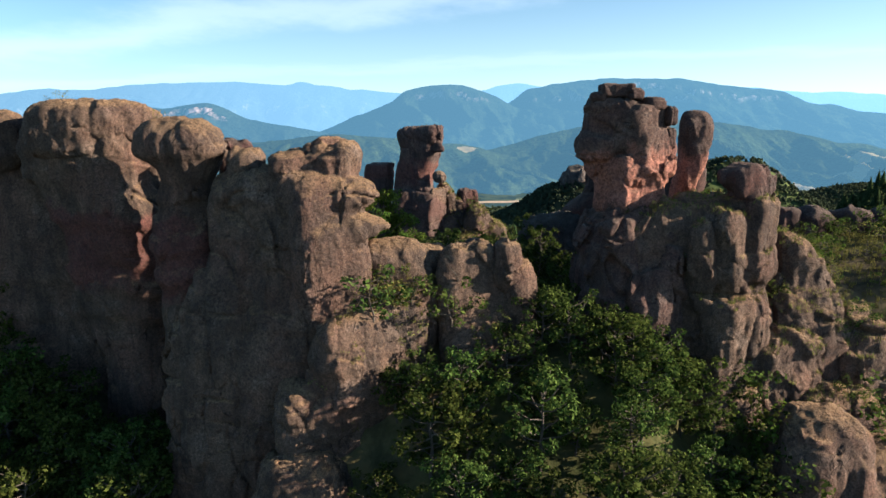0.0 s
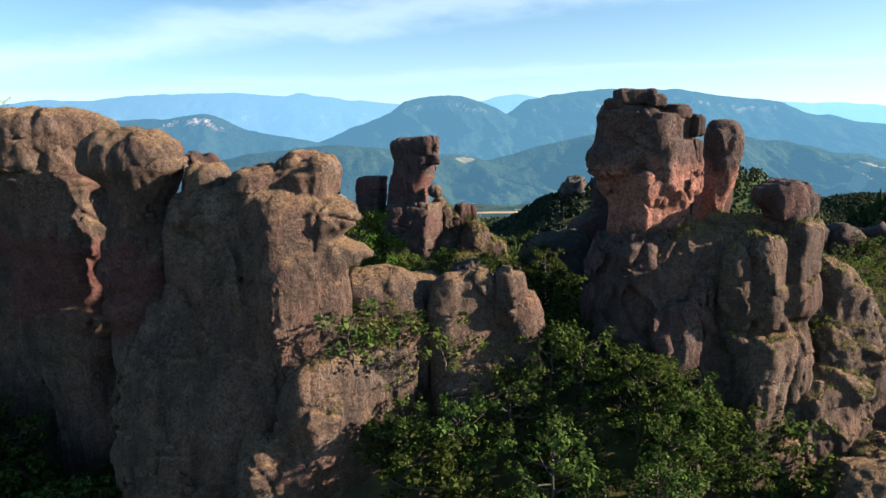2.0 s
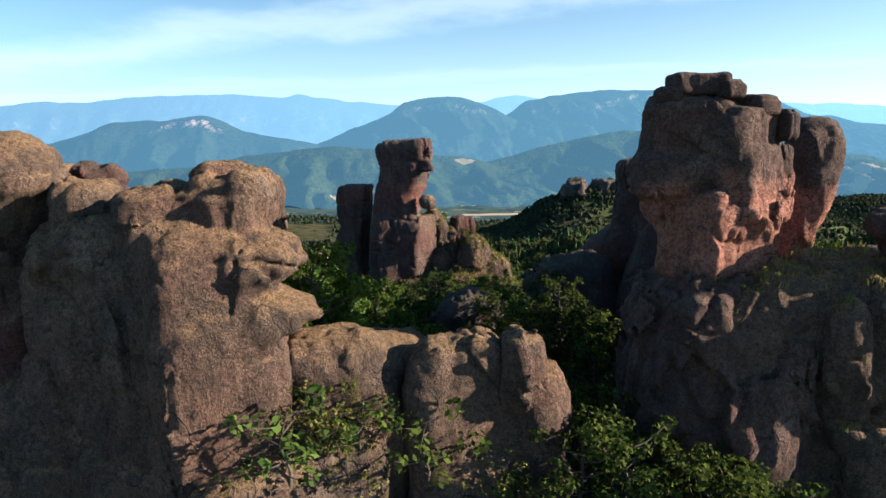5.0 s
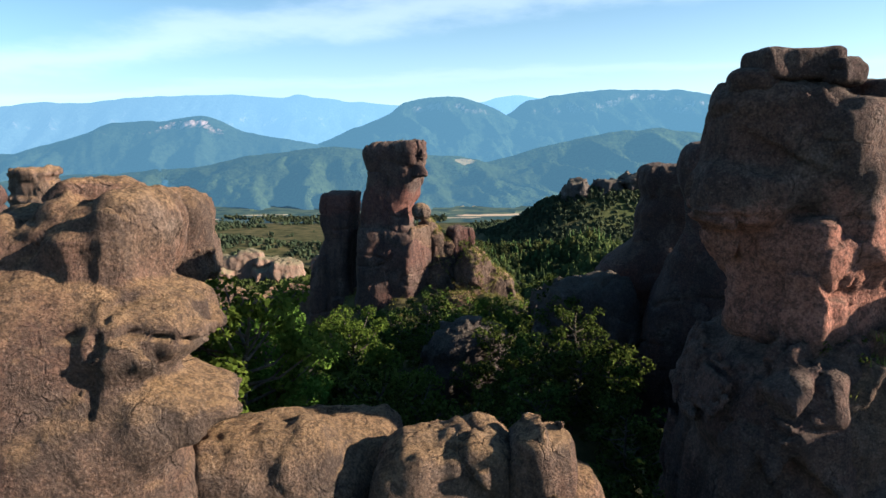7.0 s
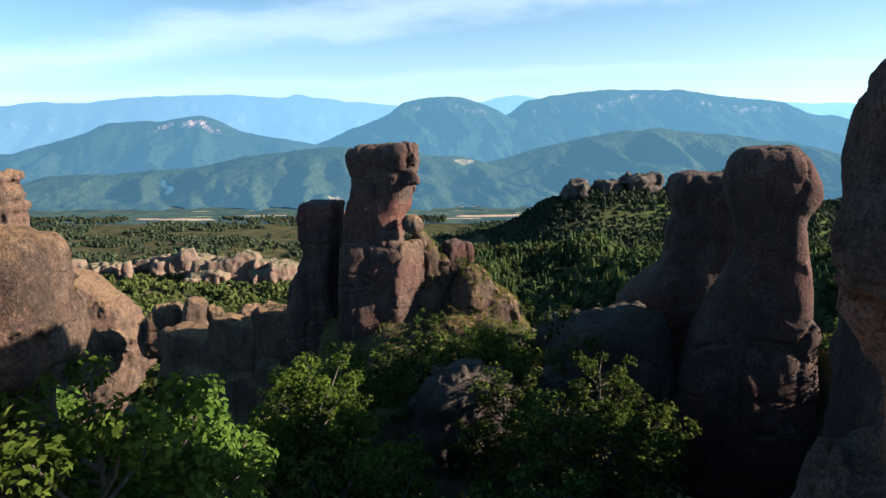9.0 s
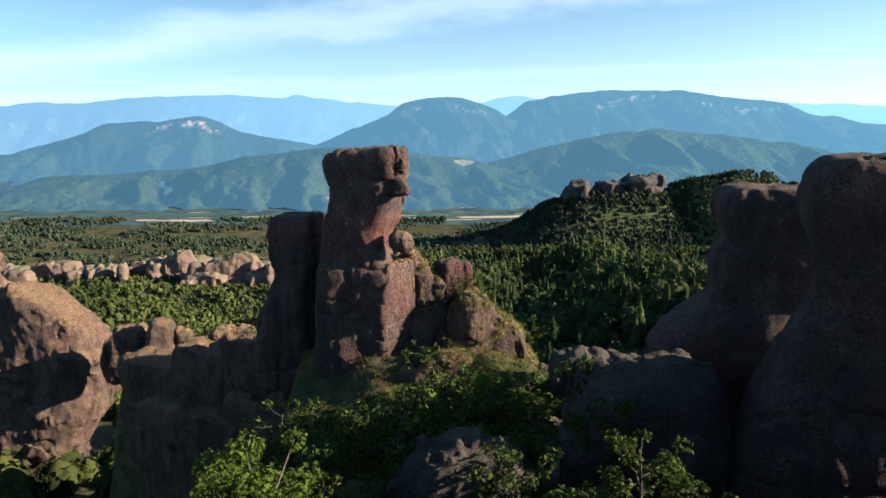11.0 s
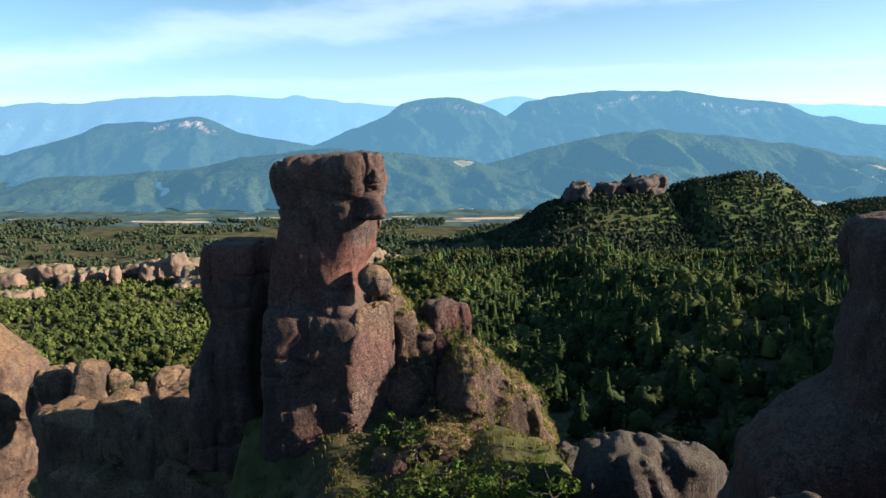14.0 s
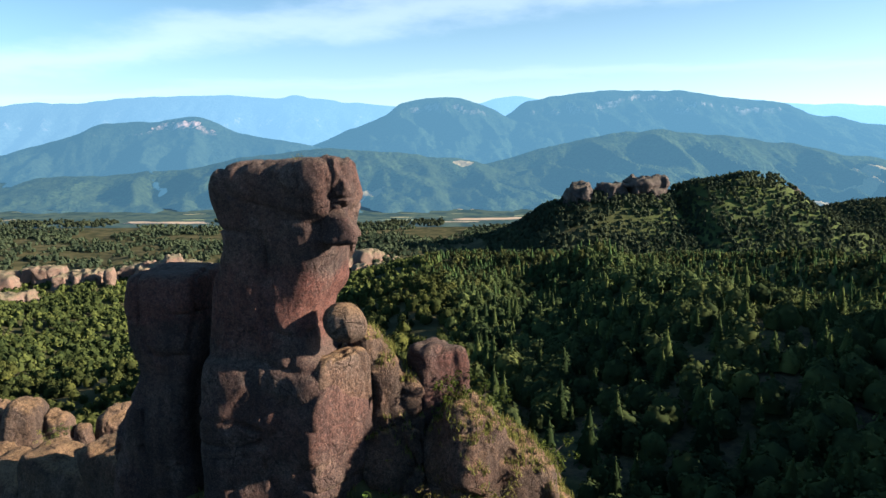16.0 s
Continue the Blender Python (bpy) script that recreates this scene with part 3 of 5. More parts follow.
    z = np.maximum(z, z + (-43 + 0.25 * (y - 66) - z) * smooth(1.0, 0.1, e4))
    # knoll at the left end of the wall
    e3 = np.sqrt(((x + 62) / 30) ** 2 + ((y - 92) / 22) ** 2)
    z = np.maximum(z, z + (-31 - z) * smooth(1.3, 0.35, e3))
    return z + 0.5 * fbm(x * 0.2, y * 0.2, 0, 2, 3) * smooth(300, 150, y)


def axis_steps(a, b, c, d, fine, growth=1.06):
    mid = list(np.arange(b, c, fine))
    out, s, p = [], fine, c
    while p < d:
        out.append(p)
        s *= growth
        p += s
    out.append(d)
    pre, s, p = [], fine, b - fine
    while p > a:
        pre.append(p)
        s *= growth
        p -= s
    pre.append(a)
    return np.array(pre[::-1] + mid + out)


def sheet(name, xs, ys, height, material):
    X, Y = np.meshgrid(xs, ys, indexing="ij")
    Zs = height(X, Y)
    nx, ny = X.shape
    i = np.arange(nx * ny).reshape(nx, ny)
    q = np.stack([i[:-1, :-1], i[1:, :-1], i[1:, 1:], i[:-1, 1:]], -1).reshape(-1, 4)
    return mesh_object(name, np.stack([X, Y, Zs], -1).reshape(-1, 3), q, material)


tagged(sheet("ground", axis_steps(-5200, -80, 90, 5200, 1.5), axis_steps(-400, 40, 170, 4990, 1.5, 1.05), ground_z, GROUND),
       "scrubby green ground falling to a farmed valley", "ground", kind="structure")


# ---- mountains ----
HEIGHTS = {}


def mountain(name, y, depth, peaks, base, material, label, seed, rough=40, n=260, m=60, crags=0.0):
    """A range along x: peaks (x, height over the base, half width), worn into spurs and gullies."""
    x0 = min(p[0] - 3 * p[2] for p in peaks)
    x1 = max(p[0] + 3 * p[2] for p in peaks)

    def height(X, Y):
        px = [peaks[0][0] - 2.5 * peaks[0][2]] + [p[0] for p in peaks] + [peaks[-1][0] + 2.5 * peaks[-1][2]]
        ph = [0.2 * peaks[0][1]] + [p[1] for p in peaks] + [0.2 * peaks[-1][1]]
        ridge = sum(np.interp(X + o, px, ph) for o in (-50, -20, 20, 50)) / 4 + 7 * fbm(X * 0.006, 0 * Y, 0, 4, seed + 2)
        d = (Y - y) / depth
        spur = 1 - np.abs(fbm(X * 0.0045 + 0.0015 * Y, Y * 0.002, 0, 5, seed, 0.55))
        fall = np.clip(1 - np.abs(d), 0, 1)
        fall = np.where(d < 0, fall ** (1.15 + 0.5 * (1 - spur)), fall)
        z = base + ridge * fall + rough * (spur - 0.7) * smooth(0.0, 0.25, np.abs(d)) * smooth(1.0, 0.7, np.abs(d)) * np.clip(ridge / 150, 0, 1.3)
        z = z + rough * 0.12 * fbm(X * 0.012, Y * 0.012, 0, 3, seed + 5)
        if crags:
            z = z + crags * smooth(0.84, 0.88, fall + 0.09 * fbm(X * 0.006, Y * 0.006, 0, 3, seed + 8)) * smooth(0.8, 0.9, ridge / max(p[1] for p in peaks))
        return z - 30 * smooth(0.85, 1.0, np.abs(d))

    HEIGHTS[name] = height
    ob = sheet(name, np.linspace(x0, x1, n), np.linspace(y - depth, min(y + depth * 0.3, 4980), m), height, material)
    return tagged(ob, label, "mountain", kind="structure")


def valley_material():
    mat, n, l, bsdf = nodes_of("valley_floor")
    co, sep, m, vor = n.new("ShaderNodeTexCoord"), n.new("ShaderNodeSeparateColor"), n.new("ShaderNodeMapping"), n.new("ShaderNodeTexVoronoi")
    m.inputs["Scale"].default_value = (0.0035, 0.010, 0.0001)
    l.new(co.outputs["Object"], m.inputs["Vector"])
    l.new(m.outputs["Vector"], vor.inputs["Vector"])
    l.new(vor.outputs["Color"], sep.inputs[0])
    wood = ramp(n, l, tex(n, l, 0.02, 4), 0.4, 0.6, (0.022, 0.04, 0.022), (0.06, 0.08, 0.036))
    col = mix(n, l, ramp(n, l, sep.outputs[0], 0.985, 0.99), wood, mix(n, l, sep.outputs[1], (0.45, 0.33, 0.16), (0.17, 0.22, 0.07)))
    l.new(col, bsdf.inputs["Base Color"])
    bsdf.inputs["Roughness"].default_value = 1.0
    bsdf.inputs["Specular IOR Level"].default_value = 0.0
    # blue haze over the valley, put in as emission of the floor itself
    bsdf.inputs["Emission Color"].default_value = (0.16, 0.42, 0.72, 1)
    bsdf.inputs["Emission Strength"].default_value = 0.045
    return mat


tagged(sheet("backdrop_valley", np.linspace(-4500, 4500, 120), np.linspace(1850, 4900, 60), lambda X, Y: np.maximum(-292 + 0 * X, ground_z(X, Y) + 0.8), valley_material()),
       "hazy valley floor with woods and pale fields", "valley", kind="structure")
def field(x, y, w, d, turn, seed, label, colour, land, lift):
    """An uneven field draped over the land."""
    mat, n, l, bsdf = nodes_of("field_soil")
    l.new(ramp(n, l, tex(n, l, 0.03, 4, stretch=(0.3, 2, 1)), 0.35, 0.65, tuple(0.75 * c for c in colour), colour), bsdf.inputs["Base Color"])
    bsdf.inputs["Roughness"].default_value = 1.0
    # bluish haze laid on the field as faint emission
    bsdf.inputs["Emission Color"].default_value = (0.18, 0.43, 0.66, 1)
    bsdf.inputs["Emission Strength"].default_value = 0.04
    r, c, k = random.Random(seed), math.cos(radians(turn)), math.sin(radians(turn))
    P = [(x, y)]
    reach = [(r.uniform(0.75, 1.1), r.uniform(0.6, 1.2)) for _ in range(20)]
    for q in (0.25, 0.5, 0.75, 1.0):
        for i in range(20):
            a = 2 * math.pi * i / 20
            u = q * w * math.copysign(abs(math.cos(a)) ** 0.6, math.cos(a)) * reach[i][0]
            v = q * d * math.copysign(abs(math.sin(a)) ** 0.6, math.sin(a)) * reach[i][1]
            P.append((x + c * u - k * v, y + k * u + c * v))
    P = np.array(P)
    V = np.column_stack([P, np.asarray(land(P[:, 0], P[:, 1])) + lift])
    faces = [(0, 1 + i, 1 + (i + 1) % 20) for i in range(20)]
    for q in range(3):
        for i in range(20):
            p, j = 1 + 20 * q, (i + 1) % 20
            faces += [(p + i, p + 20 + i, p + 20 + j), (p + i, p + 20 + j, p + j)]
    return tagged(mesh_object("field", V, faces, mat, shade=False), label, "field", "fields of the valley", "structure")


HAZE_BLUE = (0.17, 0.435, 0.615)
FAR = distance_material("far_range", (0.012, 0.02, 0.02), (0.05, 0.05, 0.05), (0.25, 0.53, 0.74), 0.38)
RANGE = distance_material("wooded_range", (0.013, 0.022, 0.013), (0.12, 0.11, 0.105), HAZE_BLUE, 0.205, 0.0, crest=(70, 110))
FOOT = distance_material("wooded_foothills", (0.027, 0.041, 0.018), (0.2, 0.17, 0.14), HAZE_BLUE, 0.128, 1.0, (900, 1000))
CRAG = distance_material("crag_mountain", (0.013, 0.021, 0.013), (0.34, 0.24, 0.22), HAZE_BLUE, 0.205, crest=(-25, 15))
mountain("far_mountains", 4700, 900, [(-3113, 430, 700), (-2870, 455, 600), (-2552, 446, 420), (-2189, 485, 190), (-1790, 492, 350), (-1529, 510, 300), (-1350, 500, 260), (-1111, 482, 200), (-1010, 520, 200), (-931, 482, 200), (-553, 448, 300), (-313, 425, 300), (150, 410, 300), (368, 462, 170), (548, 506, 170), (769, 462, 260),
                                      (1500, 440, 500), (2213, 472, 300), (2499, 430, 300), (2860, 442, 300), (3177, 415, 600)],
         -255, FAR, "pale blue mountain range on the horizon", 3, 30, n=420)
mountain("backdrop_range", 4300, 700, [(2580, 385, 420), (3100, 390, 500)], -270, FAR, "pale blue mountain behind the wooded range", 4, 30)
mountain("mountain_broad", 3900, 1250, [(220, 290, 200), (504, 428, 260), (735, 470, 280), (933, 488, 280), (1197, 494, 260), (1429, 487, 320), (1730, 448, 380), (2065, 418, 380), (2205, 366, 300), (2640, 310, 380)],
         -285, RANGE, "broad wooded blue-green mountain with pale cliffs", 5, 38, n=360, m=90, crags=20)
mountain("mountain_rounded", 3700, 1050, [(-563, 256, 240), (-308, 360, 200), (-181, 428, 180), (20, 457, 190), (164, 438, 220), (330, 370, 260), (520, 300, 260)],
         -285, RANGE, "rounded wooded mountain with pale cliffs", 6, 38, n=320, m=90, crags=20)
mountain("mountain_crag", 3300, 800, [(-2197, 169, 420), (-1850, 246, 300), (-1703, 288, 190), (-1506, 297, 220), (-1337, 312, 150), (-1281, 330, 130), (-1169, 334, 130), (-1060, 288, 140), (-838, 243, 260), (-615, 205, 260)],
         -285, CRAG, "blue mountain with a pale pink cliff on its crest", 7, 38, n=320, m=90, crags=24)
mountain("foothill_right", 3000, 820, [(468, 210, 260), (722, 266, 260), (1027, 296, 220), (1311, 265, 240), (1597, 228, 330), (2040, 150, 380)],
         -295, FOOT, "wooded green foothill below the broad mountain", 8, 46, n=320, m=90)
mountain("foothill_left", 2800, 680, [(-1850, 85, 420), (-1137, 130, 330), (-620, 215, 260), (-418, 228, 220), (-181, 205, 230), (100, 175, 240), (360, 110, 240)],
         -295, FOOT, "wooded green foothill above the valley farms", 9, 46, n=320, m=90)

valley = lambda X, Y: np.maximum(-292 + 0 * X, ground_z(X, Y) + 0.8)
TAN, STRAW, PASTURE = (0.44, 0.32, 0.18), (0.34, 0.28, 0.14), (0.17, 0.20, 0.07)
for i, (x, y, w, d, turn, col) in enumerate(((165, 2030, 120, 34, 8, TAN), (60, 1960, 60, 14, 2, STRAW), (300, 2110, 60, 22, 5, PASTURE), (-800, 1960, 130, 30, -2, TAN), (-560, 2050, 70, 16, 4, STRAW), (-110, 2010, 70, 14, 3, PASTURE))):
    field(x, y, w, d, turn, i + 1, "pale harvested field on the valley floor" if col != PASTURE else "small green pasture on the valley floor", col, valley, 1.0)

# ---- rocks ----
G1 = "rocks of the front wall"
pillar = rock("rock_pillar", [stack((-45, -31, -10, 60, 72), (-30, -31, -10, 60.5, 72), (-25.6, -30.4, -10, 61, 72), (-20.6, -28.6, -10, 61.6, 72), (-16, -25.8, -10, 62, 71), (-10.9, -23.6, -10, 63, 70.5), (-7.3, -23.2, -10.5, 63.4, 70), (-5.4, -22, -12, 64, 69.5), p=3.2, turn=-14),
                     (-12.4, 65.0, -20, 4.4, 4.2, 14.5, 4, 26, 0.1), (-15.2, 65.8, -6.0, 2.9, 2.8, 2.4, 3), (-11.2, 66, -4.8, 2.5, 2.8, 2.3, 3),
                     stack((-14, -14, -8.6, 61.4, 67), (-12.2, -14, -9.2, 61.5, 67), (-11.5, -14, -5.6, 61.8, 67), (-10.2, -14, -5.0, 62, 67), (-9.8, -14, -9.6, 62, 67), (-9.2, -14, -9.8, 62, 67), (-8.7, -14, -6.4, 62, 67), (-7.2, -14, -5.6, 62.2, 67), (-6.5, -14, -6.6, 62.6, 67), (-5.9, -14, -9.2, 63, 67), (-4.8, -15, -10.6, 63.6, 67), p=4, turn=8, cap=0.5), (-18.6, 66.5, -7.5, 2.2, 2.6, 2.6, 3), (-11.2, 62.8, -18.5, 3.6, 2.2, 8.0, 4, 24)],
     ROCK, "massive brown conglomerate pillar with a knobbly edge", cuts=[(-5.4, 60.5, -13.6, 1.8, 4, 1.2, 2)], h=0.22, k=0.35, seed=2, lump=0.4, strata=0.1, flute=0.22, grit=0.2, cracks=0.8, block=0.34, group=G1)
rock("foot", [(-8.6, 61.6, -25.5, 5.0, 2.6, 6.4, 4, 34, 0.1), (-12.5, 60.6, -31, 5, 3.0, 5, 4, 25, 0.1)], ROCK, "", h=0.22, k=0.8, block=0.35, seed=203, parent=pillar)
rock("rock_dome", [(-14, 57.6, -39, 5.5, 4, 7.0, 3, 0, 0.2)], ROCK, "rounded brown boulder at the pillar's foot", h=0.26, seed=204, group=G1)
rock("rock_boulder", [(-13.6, 75, -6.0, 3.7, 3, 3.0, 4, 12, 0.12), (-14.4, 75, -13, 3.2, 3, 8, 3)], ROCK, "ochre boulder with a flat weathered face", h=0.25, seed=5, lump=0.35, strata=0.1, group=G1)
rock("rock_boulder", [(-24.2, 76, -3.9, 1.6, 1.5, 1.3, 3), (-23.6, 76, -9, 3, 2.4, 4.4, 3)], ROCK_RED, "small dark boulder resting behind the pillar", h=0.25, seed=6, lump=0.3, strata=0.1, group=G1)
rock("rock_column", [stack((-45, -31.5, -22, 65, 73), (-27.7, -31.2, -23, 65.5, 73), (-22, -31.2, -23.6, 66, 73), (-16, -31.5, -24.6, 66.4, 72.6), (-11, -32, -25.2, 66.6, 72.4), (-7.4, -30.8, -25.6, 66.8, 72), (-6.2, -30.8, -24.6, 66.4, 72), (-4.8, -32, -23.6, 65.8, 72.4), (-3.4, -32.7, -23.2, 65.6, 72.6), (-1.7, -32.4, -23.8, 66, 72.4), (-0.3, -31, -25.2, 67, 71.5), p=2.7, cap=0.7)], ROCK_BANDED,
     "tall rock column with a swollen ochre head", h=0.24, seed=7, lump=0.3, flute=0.2, grit=0.16, block=0.2, group=G1)
rock("rock_boulder", [(-20.8, 67.5, -5.2, 2.2, 2.4, 2.1, 3), (-21.5, 68, -15, 3.4, 3.2, 10, 3)], ROCK, "round rock head between two larger pillars", h=0.28, seed=9, lump=0.4, group=G1)
bastion = rock("rock_bastion", [stack((-45, -42.5, -34, 74, 83), (-31, -43, -34, 74, 83), (-25, -44, -33.6, 74, 83), (-18.4, -46.6, -33.6, 73.6, 83), (-12.6, -48.6, -34, 73.4, 83), (-5.6, -51.3, -35, 73.4, 83), (0.3, -50.6, -35.4, 73.8, 83), (1.6, -49.5, -37.5, 75, 82), p=3.2, turn=-14)], ROCK_BANDED,
     "broad brown rock bastion with a sunlit ochre crown", h=0.28, seed=11, lump=0.45, flute=0.2, grit=0.16, block=0.24, group=G1)
rock("crown", [(-43.2, 77, -1.6, 5.2, 4.8, 3.4, 4, -14), (-38.8, 77, -0.8, 3.6, 3.6, 2.6, 4, 40)], ROCK, "sunlit ochre crown", h=0.24, lump=0.4, flute=0.15, block=0.2, seed=111, parent=bastion)
rock("rock_outcrop", [(-57.5, 80, -3.2, 5.5, 3.4, 4.2), (-54, 82.5, -25, 11, 4, 20, 4)], ROCK, "low brown outcrop at the end of the wall", h=0.4, seed=12, group=G1)
rock("rock_shelf", [(-5.2, 66.4, -19, 3.6, 2.6, 6.4, 4, 10), (-3.0, 69, -17.4, 4.2, 3.4, 3.8, 3), (-5.4, 64.6, -26, 3.4, 3, 8, 4, 10), (-2.2, 66, -20, 1.6, 2.2, 5.4, 3)], ROCK, "low rock shelf with a smooth rounded top", h=0.22, seed=14, lump=0.3, strata=0.08, cracks=0.25, block=0.16, group=G1)
wall = rock("rock_battlement", [(3.0, 66.2, -20.4, 3.6, 2.4, 7.2, 4, 6), (1.0, 66, -19.4, 1.6, 2.2, 5.6, 3), (8.2, 66.2, -20.5, 2.2, 2.2, 5.6, 3, 20), (3.2, 65.8, -28, 3.6, 3, 8, 4)], ROCK,
     "rounded rock wall across the gap", h=0.22, k=0.8, seed=15, lump=0.3, strata=0.08, cracks=0.25, block=0.18, group=G1)
rock("knob", [(7.0, 66, -15.4, 1.7, 2.0, 3.0, 3)], ROCK, "", h=0.18, lump=0.3, strata=0.06, grit=0.15, seed=151, parent=wall)
rock("knob", [(4.0, 66, -15.6, 1.5, 1.9, 2.4, 3)], ROCK, "", h=0.18, lump=0.3, strata=0.06, grit=0.15, seed=152, parent=wall)

G2 = "rocks of the great tower"
tower = rock("rock_tower", [(18.6, 71.4, -1.4, 3.1, 2.6, 3.6, 4, -20), (21.3, 71.0, -1.7, 2.8, 2.7, 3.0, 8, 34), (17.2, 70.5, -3.2, 2.6, 2.3, 1.9, 3), (22.3, 70.9, -3.5, 3.0, 2.6, 2.6, 8, 34), (20.9, 71.2, -7.3, 3.7, 2.8, 3.6, 8, 32), stack((-16, 18, 26, 68.6, 75), (-10, 18.6, 25.4, 69.2, 75), (-7.5, 17.4, 24.8, 69, 74.6), (-5.5, 16.4, 24.8, 68.8, 74.4), (-3, 15.8, 24.8, 68.6, 74))],
     ROCK_TOWER, "huge red-brown rock tower with a bulging head", cuts=[(22.6, 67.6, -7.6, 2.8, 1.0, 0.45, 2)], h=0.18, k=0.5, seed=26, lump=0.32, strata=0.1, flute=0.2, grit=0.24, cracks=0.5, block=0.3, group=G2)
rock("shoulder", [(24.2, 71.6, -2.3, 1.3, 2.0, 1.8, 3), (24.0, 71.6, -5.0, 1.3, 2.0, 1.6, 4, 28)], ROCK_TOWER, "", h=0.18, k=0.4, lump=0.2, strata=0.06, flute=0.12, block=0.15, seed=211, parent=tower)
rock("rock_plinth", [stack((-40, 14.6, 27, 63.6, 76), (-20, 14.8, 27, 64.4, 76), (-13.6, 15.6, 26.6, 65.4, 75.5), (-11, 16.8, 26, 66.2, 75), (-9.4, 18.4, 25.4, 67.4, 74.5))], ROCK_TOWER, "dark red rock plinth that bears the tower",
     h=0.24, seed=212, lump=0.6, strata=0.15, flute=0.3, cracks=0.8, block=0.65, group=G2)
for lob in ((17.3, 71, 2.0, 1.2, 1.5, 0.65, 4, -18), (18.8, 70.8, 2.75, 1.8, 1.8, 0.75, 8, -8), (20.5, 70.0, 2.3, 1.0, 1.4, 0.75, 4, 15), (22.7, 70.0, 1.3, 1.2, 1.4, 0.7, 4, 24), (24.1, 70.0, 0.1, 0.8, 1.4, 1.2, 4, 24)):
    rock("capstone", [lob], ROCK_RED, "dark weathered block lying on the tower", h=0.15, lump=0.15, strata=0.06, flute=0.08, grit=0.12, cracks=0.3, block=0.1, seed=int(lob[0] * 7), group="slabs on the tower")
rock("rock_leaf", [stack((-12, 26.8, 29.7, 72.8, 76.6), (-10, 27, 29.6, 72.8, 76.6), (-7.7, 27.5, 29.6, 72.8, 76.6), (-3.7, 27.5, 30.6, 72.6, 76.6), (-0.5, 27, 30.9, 72.6, 76.6), (0.9, 26.9, 30.2, 73, 76.4), p=2.8)], ROCK_TOWER, "slender red rock leaf beside the tower", h=0.22, seed=23, cracks=0.15, lump=0.22, strata=0.05, flute=0.14, grit=0.14, block=0.12, group=G2)
buttress = rock("rock_buttress", [stack((-36, 26, 34, 65.5, 73), (-30, 26, 33.4, 65.2, 73), (-27, 25.5, 34.6, 65, 73), (-21.6, 23, 36, 65.4, 73), (-16.5, 22, 35.4, 65.8, 73), (-14.6, 21.6, 34.4, 66.2, 73), (-13.6, 21.4, 35.1, 65.8, 73), (-10.8, 21.8, 35.2, 66, 73), (-8.6, 24.5, 33.8, 66.8, 72)),
                     (31.0, 67, -24.5, 4.4, 3.2, 7.0, 4, 32, 0.06), (23.5, 69.8, -20, 5, 4.5, 9, 4, 8), (30.5, 67, -36, 5, 4.6, 8, 4), (33.2, 67, -12.8, 2.1, 2.5, 4.8, 4, 30), (27.2, 65.4, -15.6, 1.3, 1.7, 4.8, 3), (30.0, 65.8, -14.0, 1.9, 2.0, 4.8, 4, 25)],
     ROCK, "brown rock buttress split into upright ribs", cuts=[(30, 63.6, -18.4, 6, 1.6, 0.3, 2)], h=0.22, k=0.5, seed=25, lump=0.5, strata=0.1, flute=0.35, block=0.3, group=G2)
rock("horn", [(32.3, 67.6, -6.8, 2.3, 1.8, 1.8, 4, 20), (30.6, 67.4, -6.2, 1.1, 1.2, 0.9, 3), (32.7, 67.4, -9.6, 1.5, 1.7, 3.4, 4, 20)], ROCK_RED, "", cuts=[(29.7, 66.9, -7.9, 0.9, 2.5, 0.5, 2)], h=0.16, k=0.6, lump=0.25, strata=0.06, block=0.15, seed=281, parent=buttress)
for i, lob in enumerate((stack((-40, 35, 48, 66, 78), (-32, 35, 47.4, 67, 78), (-27, 36, 47.2, 67.6, 77), (-21.8, 37, 46.6, 68.5, 77), (-19.7, 37.5, 46, 69, 77), (-15.6, 38.5, 43.7, 70, 76), (-13.4, 39, 41.6, 71, 75)),
                         stack((-50, 43, 56, 63, 76), (-41, 44, 53.6, 64.5, 76), (-36.7, 44, 51.4, 65.5, 75.5), (-31, 44.5, 52, 66.5, 75), (-24, 45, 50.8, 67.5, 74.5), (-22.4, 46, 49.2, 68.5, 74)), (38, 68.5, -31, 5, 4, 8, 3), (44, 66.5, -37, 6, 4, 8, 3))):
    rock("rock_slope", [lob], ROCK, "sloping brown rock flank with grass on its ledges", h=0.24, lump=0.8, flute=0.4, block=0.5, seed=270 + i, group=G2)
rock("rock_dome", [(37.4, 58.2, -35, 5.4, 4.2, 7, 3, 0, 0.2), (44, 60, -41, 6, 5, 8)], ROCK, "rounded brown boulder in the scrub", h=0.26, seed=28, group=G2)
for i, (x, w, hh) in enumerate(((57.5, 2.6, 3.6), (62.6, 3.2, 4.0), (69, 3.4, 4.2), (76, 4.6, 4.0))):
    rock("rock_crest", [(x, 106, -18.6, w, 3, hh, 3)], ROCK_RED, "low red rock on the spur", h=0.4, seed=290 + i, lump=0.5, group="row of rocks on the spur")

# kept out of sight behind the tower, added to shade the basin
rock("rock_ridge", [(31, 83, -16, 2.8, 4, 11.5, 4), (32.6, 91, -17, 3, 4.5, 11.5, 4)], ROCK_RED, "unseen dark red ridge from tower to chimney, added to shade the basin", h=0.5, lump=0.7, block=0.3, seed=30, group=G2)

